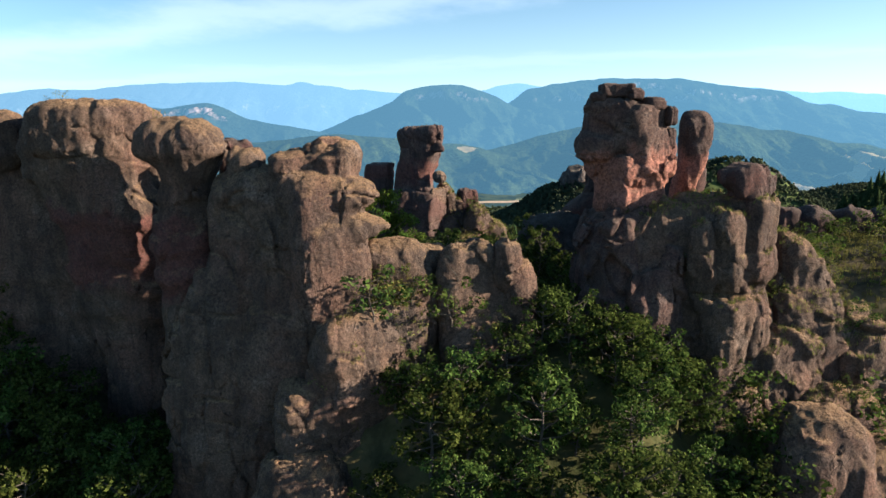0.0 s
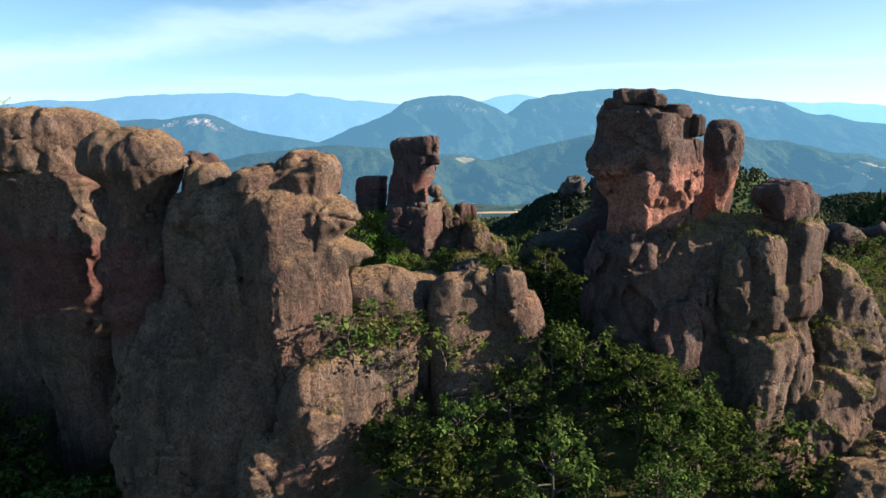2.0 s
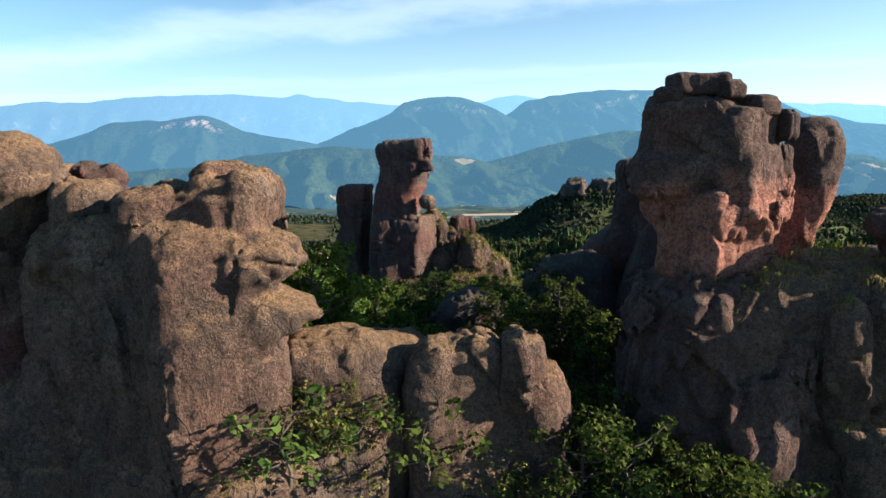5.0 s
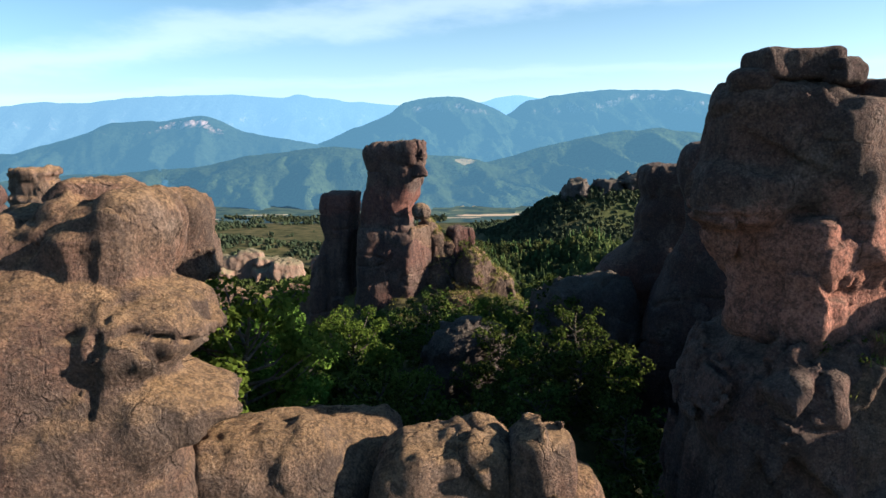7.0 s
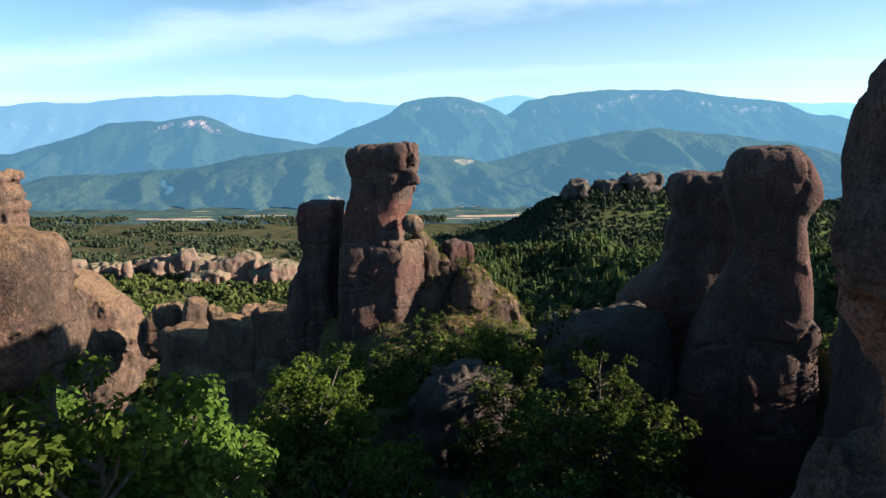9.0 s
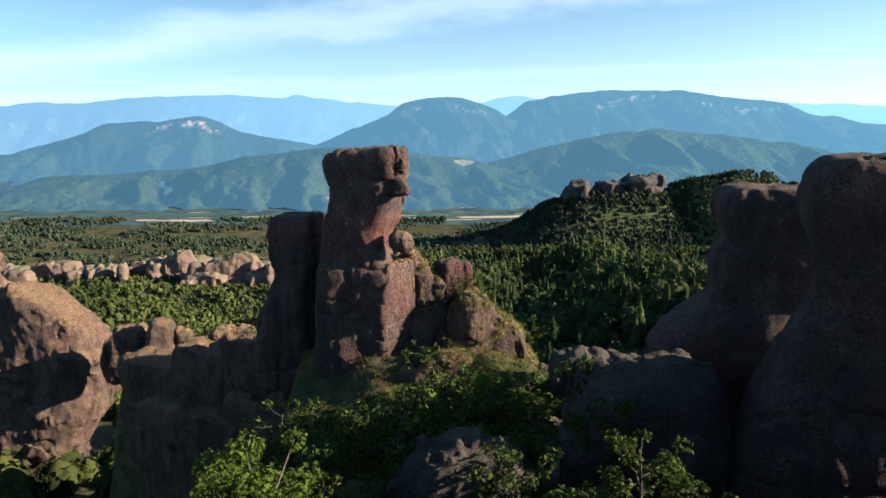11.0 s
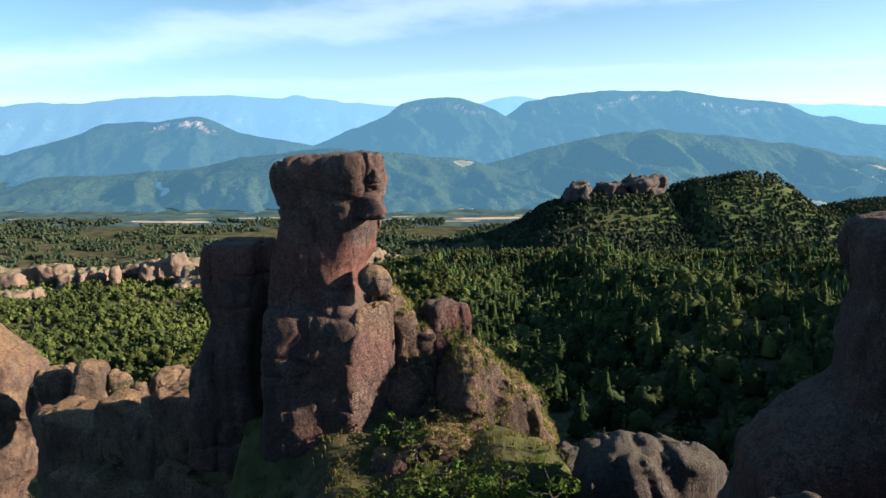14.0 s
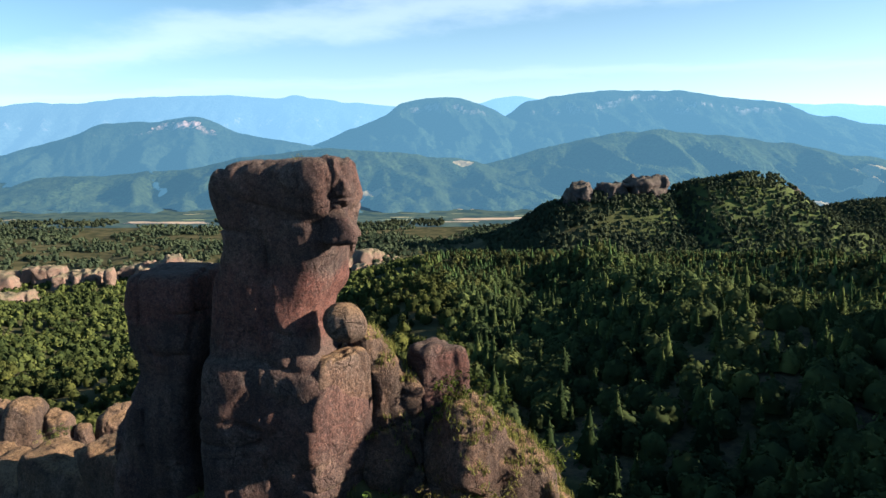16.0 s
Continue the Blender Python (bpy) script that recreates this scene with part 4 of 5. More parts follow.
G3 = "rocks of the twin stacks"
rock("rock_chimney", [stack((-32, 23, 37, 102, 111), (-27.4, 23.5, 36.4, 102.4, 111), (-23.6, 24, 36, 102.8, 111), (-19.3, 25.2, 35.8, 103.2, 111), (-16.2, 26.7, 35.5, 103.6, 110.6), (-13.1, 27.8, 35, 104, 110.4), (-10.2, 28.9, 34.3, 104.4, 110), (-9, 28.6, 34, 104.2, 110), (-7.2, 28.2, 33.8, 104.2, 110), (-5.8, 27.5, 34.7, 103.8, 110.2), (-4.3, 27.3, 34.6, 103.8, 110.2), (-2.6, 27.5, 33.5, 104, 110), (-1.6, 28.2, 32.8, 104.6, 109.6), p=3.6, turn=-18, cap=0.5)], ROCK_RED, "dark red rock chimney with a cap-shaped head", h=0.24, seed=33, lump=0.2, strata=0.06, flute=0.1, grit=0.06, block=0.1, cracks=0.5, group=G3)
rock("rock_block", [stack((-34, 21, 40, 112, 124), (-19.7, 22.3, 39, 112.6, 124), (-16.6, 22.8, 38.4, 113, 123), (-15.3, 24.8, 38, 113.4, 123), (-13.9, 26.7, 37.6, 113.8, 122.6), (-10.8, 27, 37.2, 114.2, 122.4), (-8, 27.3, 37.2, 114.4, 122.2), (-6.9, 26.9, 37.4, 114, 122.4), (-5.6, 26.9, 37.2, 114.2, 122.2), (-4.5, 27.6, 36.8, 114.6, 122), p=4, turn=-15, cap=0.6)], ROCK_RED, "broad dark red block of rock", h=0.26, seed=35, lump=0.22, strata=0.14, flute=0.12, grit=0.07, block=0.12, cracks=0.5, group=G3)
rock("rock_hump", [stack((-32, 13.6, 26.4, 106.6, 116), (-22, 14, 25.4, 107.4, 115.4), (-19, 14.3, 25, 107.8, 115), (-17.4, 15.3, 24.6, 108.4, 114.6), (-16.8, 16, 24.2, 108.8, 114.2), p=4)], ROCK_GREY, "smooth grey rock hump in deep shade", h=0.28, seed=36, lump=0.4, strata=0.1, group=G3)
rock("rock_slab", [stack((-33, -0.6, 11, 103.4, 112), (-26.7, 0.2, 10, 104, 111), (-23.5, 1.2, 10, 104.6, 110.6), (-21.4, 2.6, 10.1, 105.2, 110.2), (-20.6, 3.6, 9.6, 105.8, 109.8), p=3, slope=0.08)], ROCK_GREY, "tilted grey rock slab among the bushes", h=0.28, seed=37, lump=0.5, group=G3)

G4 = "rocks of the spire"
spire = rock("rock_spire", [stack((-17, -10.9, -2.4, 142.4, 149), (-14.5, -10.5, -2.5, 142.8, 149), (-12.7, -10.2, -2.6, 143, 149), (-11, -9.8, -1.6, 142.9, 149), (-9.5, -9.5, -1.3, 142.8, 149), (-8, -9.4, -1.1, 142.6, 149), (-6.3, -9.7, -1.0, 142.4, 149), (-4.7, -10.3, -0.7, 142.2, 149), (-3.4, -10.3, -0.5, 142.2, 149), (-2.0, -9.2, -0.6, 142.6, 148.6), p=5, turn=-15, cap=0.5, slope=0.07),
                           stack((-34, -12, 1.6, 140.6, 150), (-25.8, -11.4, 1.0, 140.9, 150), (-22.9, -11.7, 1.2, 141, 150), (-19.7, -11.8, 0.3, 141.2, 150), (-17.4, -11.4, -1.3, 141.6, 149.6), (-15.6, -10.8, -2.2, 142.4, 149), p=6, turn=-6, cap=0.5)],
     ROCK_SPIRE, "tall red-brown rock spire with a heavy overhanging head", cuts=[(0.2, 142.6, -5.2, 1.0, 1.8, 0.4, 2), (0.0, 143.6, -11.0, 1.0, 2.4, 1.8, 2), (3.4, 138.6, -24, 9, 6, 11, 8, 47, -0.05)], h=0.2, k=0.4, lump=0.14, strata=0.05, flute=0.1, grit=0.06, cracks=0.45, block=0.1, seed=41, group=G4)
rock("brow", [(-1.1, 144.0, -3.4, 1.1, 1.7, 1.6, 4, -14)], ROCK_SPIRE, "", h=0.15, lump=0.2, strata=0.06, grit=0.15, cracks=0.5, seed=411, parent=spire)
rock("nose", [(-1.1, 143.7, -6.8, 1.35, 1.3, 0.8, 4, -14, 0.2), (-1.3, 143.8, -5.8, 1.0, 1.2, 1.0, 4, -14)], ROCK_SPIRE, "", h=0.15, k=0.5, lump=0.15, strata=0.05, grit=0.12, cracks=0.3, seed=412, parent=spire)
# thin slab of paler rock laid over the facet so it looks sunlit
rock("flank", [(-1.75, 143.75, -20.9, 2.7, 1.3, 5.0, 8, 47, 0.16)], ROCK, "thin tan slab that makes the flank look sunlit", h=0.16, lump=0.16, strata=0.05, flute=0.1, grit=0.1, block=0.1, seed=413, parent=spire)
companion = rock("rock_companion", [stack((-34, -21, -12, 145, 152), (-24.4, -19.7, -12.6, 145.2, 152), (-22, -18.8, -12.6, 145.3, 151.6), (-18.1, -17.5, -12.3, 145.5, 151.2), (-15.8, -18.2, -12.1, 145.4, 151.2), (-12.6, -17.9, -11.9, 145.4, 151.2), (-10.6, -17.4, -11.4, 145.6, 151), p=5, turn=-15, cap=0.4, slope=0.05)], ROCK_SPIRE,
     "dark red rock pillar leaning beside the spire", h=0.2, lump=0.18, strata=0.06, flute=0.12, grit=0.08, block=0.1, seed=43, group=G4)
rock("rock_ball", [(-0.9, 142.7, -13.3, 1.6, 1.5, 1.4, 2)], ROCK, "round balanced boulder in a notch", h=0.15, lump=0.15, strata=0.05, flute=0.1, grit=0.1, cracks=0.1, block=0.05, seed=44, group=G4)
rock("rock_step", [stack((-21, -1.2, 2.5, 145, 149), (-18.7, -1.2, 2.0, 145.2, 148.6), (-16, -1.4, 1.4, 145.4, 148.4), (-15, -1, 0.5, 145.6, 148), cap=0.5),
                   stack((-29, 0.2, 6.2, 142.6, 149), (-25, 0.2, 5.6, 143.2, 149), (-21.8, 0.2, 5.4, 144, 148.6), (-19, 0.4, 4.3, 144.8, 148), (-17.6, 0.8, 3.1, 145.2, 147.6), cap=0.7)],
     ROCK, "tilted rock slab stepping down from the spire", h=0.18, k=1.6, lump=0.35, strata=0.06, block=0.35, seed=450, group=G4)
rock("rock_fin", [(5.3, 147, -19.6, 1.8, 1.5, 3.3, 4, 25), (7.1, 147.4, -19.2, 0.6, 1.5, 2.5, 4, 25), (5.6, 147, -23, 1.6, 1.6, 2.6, 4, 20)], ROCK_RED, "upright red rock fin on the slope", h=0.18, lump=0.2, strata=0.08, cracks=0.3, block=0.06, grit=0.1, seed=48, group=G4)
rock("rock_ledge", [(7.6, 145, -25.4, 3.2, 4, 4.8, 4, 30, 0.3), (11.0, 146, -28.6, 2.8, 5, 5.2, 4, 30, 0.25), (13.8, 147, -35, 3.0, 6, 7, 3)], ROCK, "grassy rock ledge stepping down from the mound", h=0.22, k=2.2, lump=0.7, flute=0.4, block=0.5, seed=470, group=G4)
rock("rock_ledge", [(5, 139.5, -28.5, 3.6, 2.6, 2.4, 3), (0.6, 138.6, -29.2, 2.4, 1.8, 1.9, 3)], ROCK, "low rock ledge in the scrub of the mound", h=0.22, lump=0.6, block=0.45, seed=472, group=G4)
for i, lob in enumerate(((21, 131.5, -27, 5.4, 3, 3.2, 4), (12.5, 134, -33.5, 3.6, 4, 5, 3), (19, 139, -32.4, 4.2, 3, 4.6, 4), (26, 138, -32.8, 4.6, 3, 4.6, 4), (16, 126, -35, 4, 5, 6, 3))):
    rock("rock_terrace", [lob], ROCK_GREY, "flat dark rock terrace beside the mound", h=0.28, lump=0.6, block=0.3, seed=480 + i, group=G4)

G5 = "boulders along the brink"
for i, lob in enumerate(((-13, 150, -34.5, 6, 2.6, 7, 8, -25), (-22, 154.5, -37, 6.5, 2.6, 8.2, 8, -25), (-31, 159, -41, 6.5, 2.8, 8.8, 8, -25), (-41, 164, -45, 7, 3.2, 9.6, 8, -25), (-19, 152, -47, 9, 4, 10, 8, -25), (-32, 158, -51, 11, 5, 10.5, 8, -25))):
    rock("rock_brink", [lob], ROCK, "dark rock ledge below the boulders", h=0.38, lump=0.5, flute=0.2, block=0.25, seed=520 + i, group=G5)
rock("rock_cliff", [stack((-80, -90, -72, 184, 202), (-69, -90, -75, 185, 202), (-59, -90, -68.4, 186, 202), (-46.7, -89, -64.8, 187, 202), (-38.2, -88, -69.6, 188, 201), (-33, -87, -76.6, 189, 200), (-31, -86, -81, 190, 199), p=3)], ROCK, "cracked ochre rock cliff below the brink", h=0.42, lump=0.6, flute=0.25, block=0.4, seed=51, group=G5)
rock("rock_pinnacle", [stack((-80, -106, -82, 186, 204), (-47, -105, -82, 187, 204), (-40, -104, -83.4, 188, 203), (-33.7, -103, -88.6, 189, 202), (-29, -102.5, -89.2, 189.5, 201), (-21, -102, -91, 190, 200), (-14, -102.5, -90.2, 190, 200), (-9.4, -101, -91.6, 191, 199), p=3)], ROCK, "tall weathered rock stack at the end of the brink", h=0.46, lump=0.9, strata=0.4, flute=0.3, block=0.5, seed=53, group=G5)
for i, (x, y, z, r, rz) in enumerate(((-73, 205, -53, 3.4, 4.6), (-44, 171, -35, 2.3, 3.4), (-40.4, 172, -36, 1.7, 2.4), (-37.6, 172, -36.5, 1.2, 1.6), (-34.5, 175, -36, 2.5, 1.9), (-28.4, 166, -34, 1.7, 2.8), (-50, 174, -37, 3.0, 3.6), (-57, 184, -42, 3.4, 4))):
    rock("rock_boulder", [(x, y, z, r, r, rz, 3), (x, y, z - 3, r * 1.1, r * 1.1, 3)], ROCK, "rounded ochre boulder on the brink", h=0.22, lump=0.3, strata=0.1, grit=0.12, seed=60 + i, group=G5)

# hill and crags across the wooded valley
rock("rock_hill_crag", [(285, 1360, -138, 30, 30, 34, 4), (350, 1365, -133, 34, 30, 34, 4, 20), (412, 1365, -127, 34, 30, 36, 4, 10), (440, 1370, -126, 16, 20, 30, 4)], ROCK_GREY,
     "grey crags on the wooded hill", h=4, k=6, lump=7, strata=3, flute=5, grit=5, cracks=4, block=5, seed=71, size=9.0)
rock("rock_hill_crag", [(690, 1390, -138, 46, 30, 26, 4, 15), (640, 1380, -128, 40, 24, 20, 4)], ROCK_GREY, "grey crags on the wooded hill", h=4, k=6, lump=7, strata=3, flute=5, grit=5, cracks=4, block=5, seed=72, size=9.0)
rng = random.Random(4)
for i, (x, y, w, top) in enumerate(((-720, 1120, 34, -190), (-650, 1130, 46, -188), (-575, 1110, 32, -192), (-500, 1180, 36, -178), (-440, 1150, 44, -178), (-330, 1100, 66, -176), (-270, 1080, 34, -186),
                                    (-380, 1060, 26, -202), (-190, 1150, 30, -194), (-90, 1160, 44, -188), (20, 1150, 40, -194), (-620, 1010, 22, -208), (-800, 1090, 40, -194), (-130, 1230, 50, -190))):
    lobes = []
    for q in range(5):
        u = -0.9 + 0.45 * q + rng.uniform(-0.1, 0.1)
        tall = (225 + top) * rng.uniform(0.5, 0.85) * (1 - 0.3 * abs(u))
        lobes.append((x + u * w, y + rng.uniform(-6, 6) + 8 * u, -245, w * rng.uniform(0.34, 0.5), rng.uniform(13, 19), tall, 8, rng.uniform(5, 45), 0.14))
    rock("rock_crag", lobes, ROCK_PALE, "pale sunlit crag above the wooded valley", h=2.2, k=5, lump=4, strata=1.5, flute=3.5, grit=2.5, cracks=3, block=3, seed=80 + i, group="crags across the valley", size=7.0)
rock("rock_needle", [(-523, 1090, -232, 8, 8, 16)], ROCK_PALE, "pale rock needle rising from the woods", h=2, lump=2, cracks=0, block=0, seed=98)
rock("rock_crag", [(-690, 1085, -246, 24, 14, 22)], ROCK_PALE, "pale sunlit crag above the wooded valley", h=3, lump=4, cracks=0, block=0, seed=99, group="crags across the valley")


# ---- trees ----
def tube(verts, faces, path, radii, sides=6):
    rings = []
    for i, (p, r) in enumerate(zip(path, radii)):
        d = (path[min(i + 1, len(path) - 1)] - path[max(i - 1, 0)]).normalized()
        u = d.orthogonal().normalized()
        w = d.cross(u)
        rings.append(range(len(verts), len(verts) + sides))
        for k in range(sides):
            a = 2 * math.pi * k / sides
            verts.append(tuple(p + r * (u * math.cos(a) + w * math.sin(a))))
    for a, b in zip(rings, rings[1:]):
        for k in range(sides):
            faces.append((a[k], a[(k + 1) % sides], b[(k + 1) % sides], b[k]))


def leaf_cards(centres, radii, per, size, rs, flat=0.8):
    """Folded leaf sprays scattered in clumps, thickest at each clump's skin."""
    V, Fc = [], []
    for c, r in zip(centres, radii):
        n = max(4, int(per * r * r))
        d = rs.normal(size=(n, 3))
        d /= np.linalg.norm(d, axis=1)[:, None]
        p = np.array(c) + d * (r * rs.uniform(0.35, 1.0, (n, 1)) ** 0.5) * np.array([1, 1, flat])
        nrm = d * 0.7 + rs.normal(size=(n, 3)) * 0.6 + np.array([0, 0, 0.5])
        nrm /= np.linalg.norm(nrm, axis=1)[:, None]
        t = np.cross(nrm, rs.normal(size=(n, 3)))
        t /= np.linalg.norm(t, axis=1)[:, None] + 1e-6
        b = np.cross(nrm, t)
        s = size * rs.uniform(0.6, 1.35, (n, 1))
        quad = np.stack([p - t * s, p - b * s * 0.55 + nrm * s * 0.18, p + t * s, p + b * s * 0.55 + nrm * s * 0.18], 1)
        V.append(quad.reshape(-1, 3))
    V = np.concatenate(V)
    return V, np.arange(len(V)).reshape(-1, 4)


def make_tree(name, height, spread, clumps, leaf, seed, label, size=0.3, per=34, low=0.16, category="tree"):
    """An Empty at the foot, a trunk with limbs, and a crown of leaf sprays round the limb ends."""
    rs, r = np.random.RandomState(seed), random.Random(seed)
    foot = new(name)
    v, f, ends, rad = [], [], [], []
    top = Vector((r.uniform(-.1, .1) * height, r.uniform(-.1, .1) * height, height * 0.85))
    trunk = [top * s + Vector((r.uniform(-.15, .15), r.uniform(-.15, .15), 0)) * (s > 0) for s in (0, .2, .4, .6, .8, 1)]
    trunk[0].z = -0.6
    tube(v, f, trunk, [height * 0.022 * (1 - 0.15 * i) for i in range(6)], 7)
    for i in range(clumps):
        s = low + (1 - low) * (i + 0.5) / clumps
        a = i * 2.4 + r.uniform(-.5, .5)
        reach = spread * (0.45 + 0.6 * math.sin(math.pi * min(1, (1.12 - s) * 0.95))) * r.uniform(0.55, 1.1)
        start = top * s
        end = Vector((math.cos(a) * reach, math.sin(a) * reach, height * min(1.0, s + r.uniform(0.02, 0.16))))
        mid = start.lerp(end, 0.5) + Vector((0, 0, -0.04 * height))
        tube(v, f, [start, mid, end], [height * 0.009, height * 0.006, height * 0.003], 5)
        ends.append(end)
        rad.append(spread * r.uniform(0.17, 0.3))
        if i % 2:
            ends.append(mid + Vector((r.uniform(-1, 1), r.uniform(-1, 1), r.uniform(0, 1))) * spread * 0.2)
            rad.append(spread * r.uniform(0.15, 0.26))
    mesh_object("trunk", v, f, BARK, foot)
    V, Q = leaf_cards(ends, rad, per, size, rs)
    mesh_object("crown", V, Q, leaf, foot, shade=False)
    return tagged(foot, label, category)


def plant(kinds, spots, seed, group):
    """Copies of the kinds at (x, y, scale); the first of each kind takes a spot itself."""
    r = random.Random(seed)
    for i, (x, y, s, *dz) in enumerate(spots):
        z = float(ground_z(x, y)) - 0.1 + (dz[0] if dz else 0)
        m = pose(x, y, z, 0, 0, r.uniform(0, 360)) @ Matrix.Scale(s, 4)
        ob = kinds[i % len(kinds)]
        if not ob.get("group"):
            ob["group"] = group
            ob.matrix_basis = m
        else:
            tagged(copy_thing(ob, m), group=group)


oaks = [make_tree("oak_tree", 8, 3.1, 24, LEAF, 100 + i, "leafy green oak growing among the rocks", 0.2, 95) for i in range(4)]
limes = [make_tree("hornbeam_tree", 8, 3.1, 40, LEAF_BRIGHT, 110 + i, "bright green sunlit tree between the rocks", 0.13, 300, 0.1) for i in range(2)]
bushes = [make_tree("bush", 2.6, 1.9, 9, (LEAF, LEAF_BRIGHT, LEAF)[i], 120 + i, "dense green bush on the rocky mound", 0.13, 130, 0.12, "bush") for i in range(3)]
dry = [make_tree("shrub", 2.2, 1.5, 8, LEAF_DRY, 130 + i, "yellowish dry shrub clinging to the rock", 0.1, 150, 0.1, "bush") for i in range(2)]

r = random.Random(8)
cleft = [(x + r.uniform(-1.4, 1.4), y + r.uniform(-1.4, 1.4), r.uniform(0.7, 1.3)) for y in (44, 48, 52, 56, 60) for x in np.arange(-5, 32, 3.7)]
cleft += [(x, y, r.uniform(0.8, 1.1)) for x, y in ((10.5, 64), (13.5, 63), (17, 64), (20, 63), (12, 68), (22.5, 62), (12, 74), (9.5, 71), (25, 61.5))]
plant(oaks, cleft, 1, "trees in the cleft")
plant(limes, [(-8.8, 73.2, 1.5, 1.0), (-7.8, 77.5, 1.0), (-11, 80, 1.15), (-13, 86, 1.0), (-6.3, 99.4, 0.95), (-17.5, 112, 0.8), (-0.2, 92, 0.6), (-7.4, 130, 0.55), (9.2, 123.4, 0.5), (21.3, 129, 0.45, 2.5)], 2, "trees behind the front wall")
basin = [(x, y, 1.0) for x, y in ((12, 99), (16, 101), (20, 102), (9, 103), (14, 94), (18, 95))]
basin += [(x + r.uniform(-2, 2), y + r.uniform(-2, 2), r.uniform(0.55, 1.1)) for y in (83, 89, 95, 101, 107, 113) for x in np.arange(-16, 20, 4.4)]
plant(oaks, basin, 3, "trees in the basin")
ravine = [(x + r.uniform(-2, 2), y + r.uniform(-2, 2), r.uniform(0.8, 1.2)) for y in (40, 46, 52, 58, 64) for x in np.arange(-64, -24, 4.6)]
plant(oaks, ravine, 4, "trees in the dark ravine")
mound = [(r.uniform(-13, 14), r.uniform(116, 131), r.uniform(0.6, 1.5)) for _ in range(74)]
plant(bushes, mound, 5, "bushes on the mound")
plant(bushes, [(r.uniform(-16, 15), r.uniform(116, 134), r.uniform(0.3, 0.7)) for _ in range(60)], 55, "low scrub on the mound")


def ledges(name, n, box, seed, steep=0.55):
    """Spots on the upward-facing parts of the rocks of that name inside box (x0, x1, y0, y1, z0, z1)."""
    spots, rs = [], np.random.RandomState(seed)
    for ob in [o for o in bpy.data.objects if o.name.split(".")[0] == name]:
        me = ob.data
        co, no = np.empty(len(me.vertices) * 3, np.float32), np.empty(len(me.vertices) * 3, np.float32)
        me.vertices.foreach_get("co", co)
        me.vertex_normals.foreach_get("vector", no)
        co, no = co.reshape(-1, 3), no.reshape(-1, 3)
        ok = (no[:, 2] > steep) & (co[:, 0] > box[0]) & (co[:, 0] < box[1]) & (co[:, 1] > box[2]) & (co[:, 1] < box[3]) & (co[:, 2] > box[4]) & (co[:, 2] < box[5])
        spots += [tuple(p) for p in co[ok]]
    return [spots[i] for i in rs.choice(len(spots), min(n, len(spots)), replace=False)] if spots else []


def plant_on(kinds, spots, seed, group, smin, smax):
    r = random.Random(seed)
    plant(kinds, [(x, y, r.uniform(smin, smax), float(z) - float(ground_z(x, y)) - 0.05) for x, y, z in spots], seed, group)


def cling(names, points):
    """The surface points of the rocks of those names that lie nearest to the given ones."""
    co = []
    for ob in bpy.data.objects:
        if ob.name.split(".")[0] in names:
            c = np.empty(len(ob.data.vertices) * 3, np.float32)
            ob.data.vertices.foreach_get("co", c)
            co.append(c.reshape(-1, 3))
    co = np.concatenate(co)
    return [tuple(co[((co - np.array(p)) ** 2).sum(1).argmin()]) for p in points]


WALL = ("rock_shelf", "rock_battlement", "foot", "rock_pillar")
plant_on(dry + bushes[:1], cling(WALL, [(-6.3, 61, -17.8), (-4.8, 61, -18.4), (-3, 61, -18.6), (-2.8, 61, -21.2), (-2.4, 61, -23.2), (0.2, 61, -21.2), (6.6, 61, -21.2), (-5.2, 61, -16.4), (-7, 60, -20), (-1.8, 61, -25), (-5, 59, -29)]), 66, "shrubs clinging to the front wall", 0.9, 1.5)
plant_on(dry, cling(("crown", "rock_column"), [(-46.1, 75.5, 2.2), (-44.5, 76, 2.2), (-30, 68, 0.4)]), 67, "shrubs on the highest rocks", 0.3, 0.5)


def bare_shrub(name, x, y, z, seed):
    """A leafless grey shrub of forked twigs."""
    r, v, f = random.Random(seed), [], []
    base = Vector((x, y, z))
    for k in range(5):
        a, p, d = r.uniform(0, 6.28), base.copy(), Vector((0, 0, 1))
        path = [p.copy()]
        for step in range(4):
            d = (d + Vector((math.cos(a) * 0.35, math.sin(a) * 0.35, r.uniform(-0.1, 0.25)))).normalized()
            p = p + d * r.uniform(0.3, 0.5)
            path.append(p.copy())
            if step:
                tip = p + (d + Vector((r.uniform(-1, 1), r.uniform(-1, 1), 0.3))).normalized() * 0.5
                tube(v, f, [p, tip], [0.02, 0.008], 4)
        tube(v, f, path, [0.05, 0.04, 0.03, 0.02, 0.01], 5)
    return tagged(mesh_object(name, v, f, BARK), "leafless grey shrub rooted in a rock crack", "bush")


for i, p in enumerate(cling(WALL, [(-2.6, 62.5, -17.4), (1.6, 63, -16.5)])):
    bare_shrub("bare_shrub", p[0], p[1], p[2] - 0.1, 5 + i)
plant(bushes, [(1.6, 140.0, 0.9), (-1.5, 134.5, 0.6), (3.5, 133, 0.7)], 71, "bushes at the foot of the spire")
plant_on(dry, cling(("rock_spire",), [(-4.3, 144, -1.2), (-3.6, 143.6, -1.2)]), 72, "shrubs on top of the spire", 0.16, 0.24)
plant(dry, [(0.6, 138.5, 0.9), (3, 137, 0.9), (7, 138, 0.9), (10, 140, 0.9), (-3, 137, 0.8), (5.5, 135, 1.0)], 6, "dry shrubs on the mound")
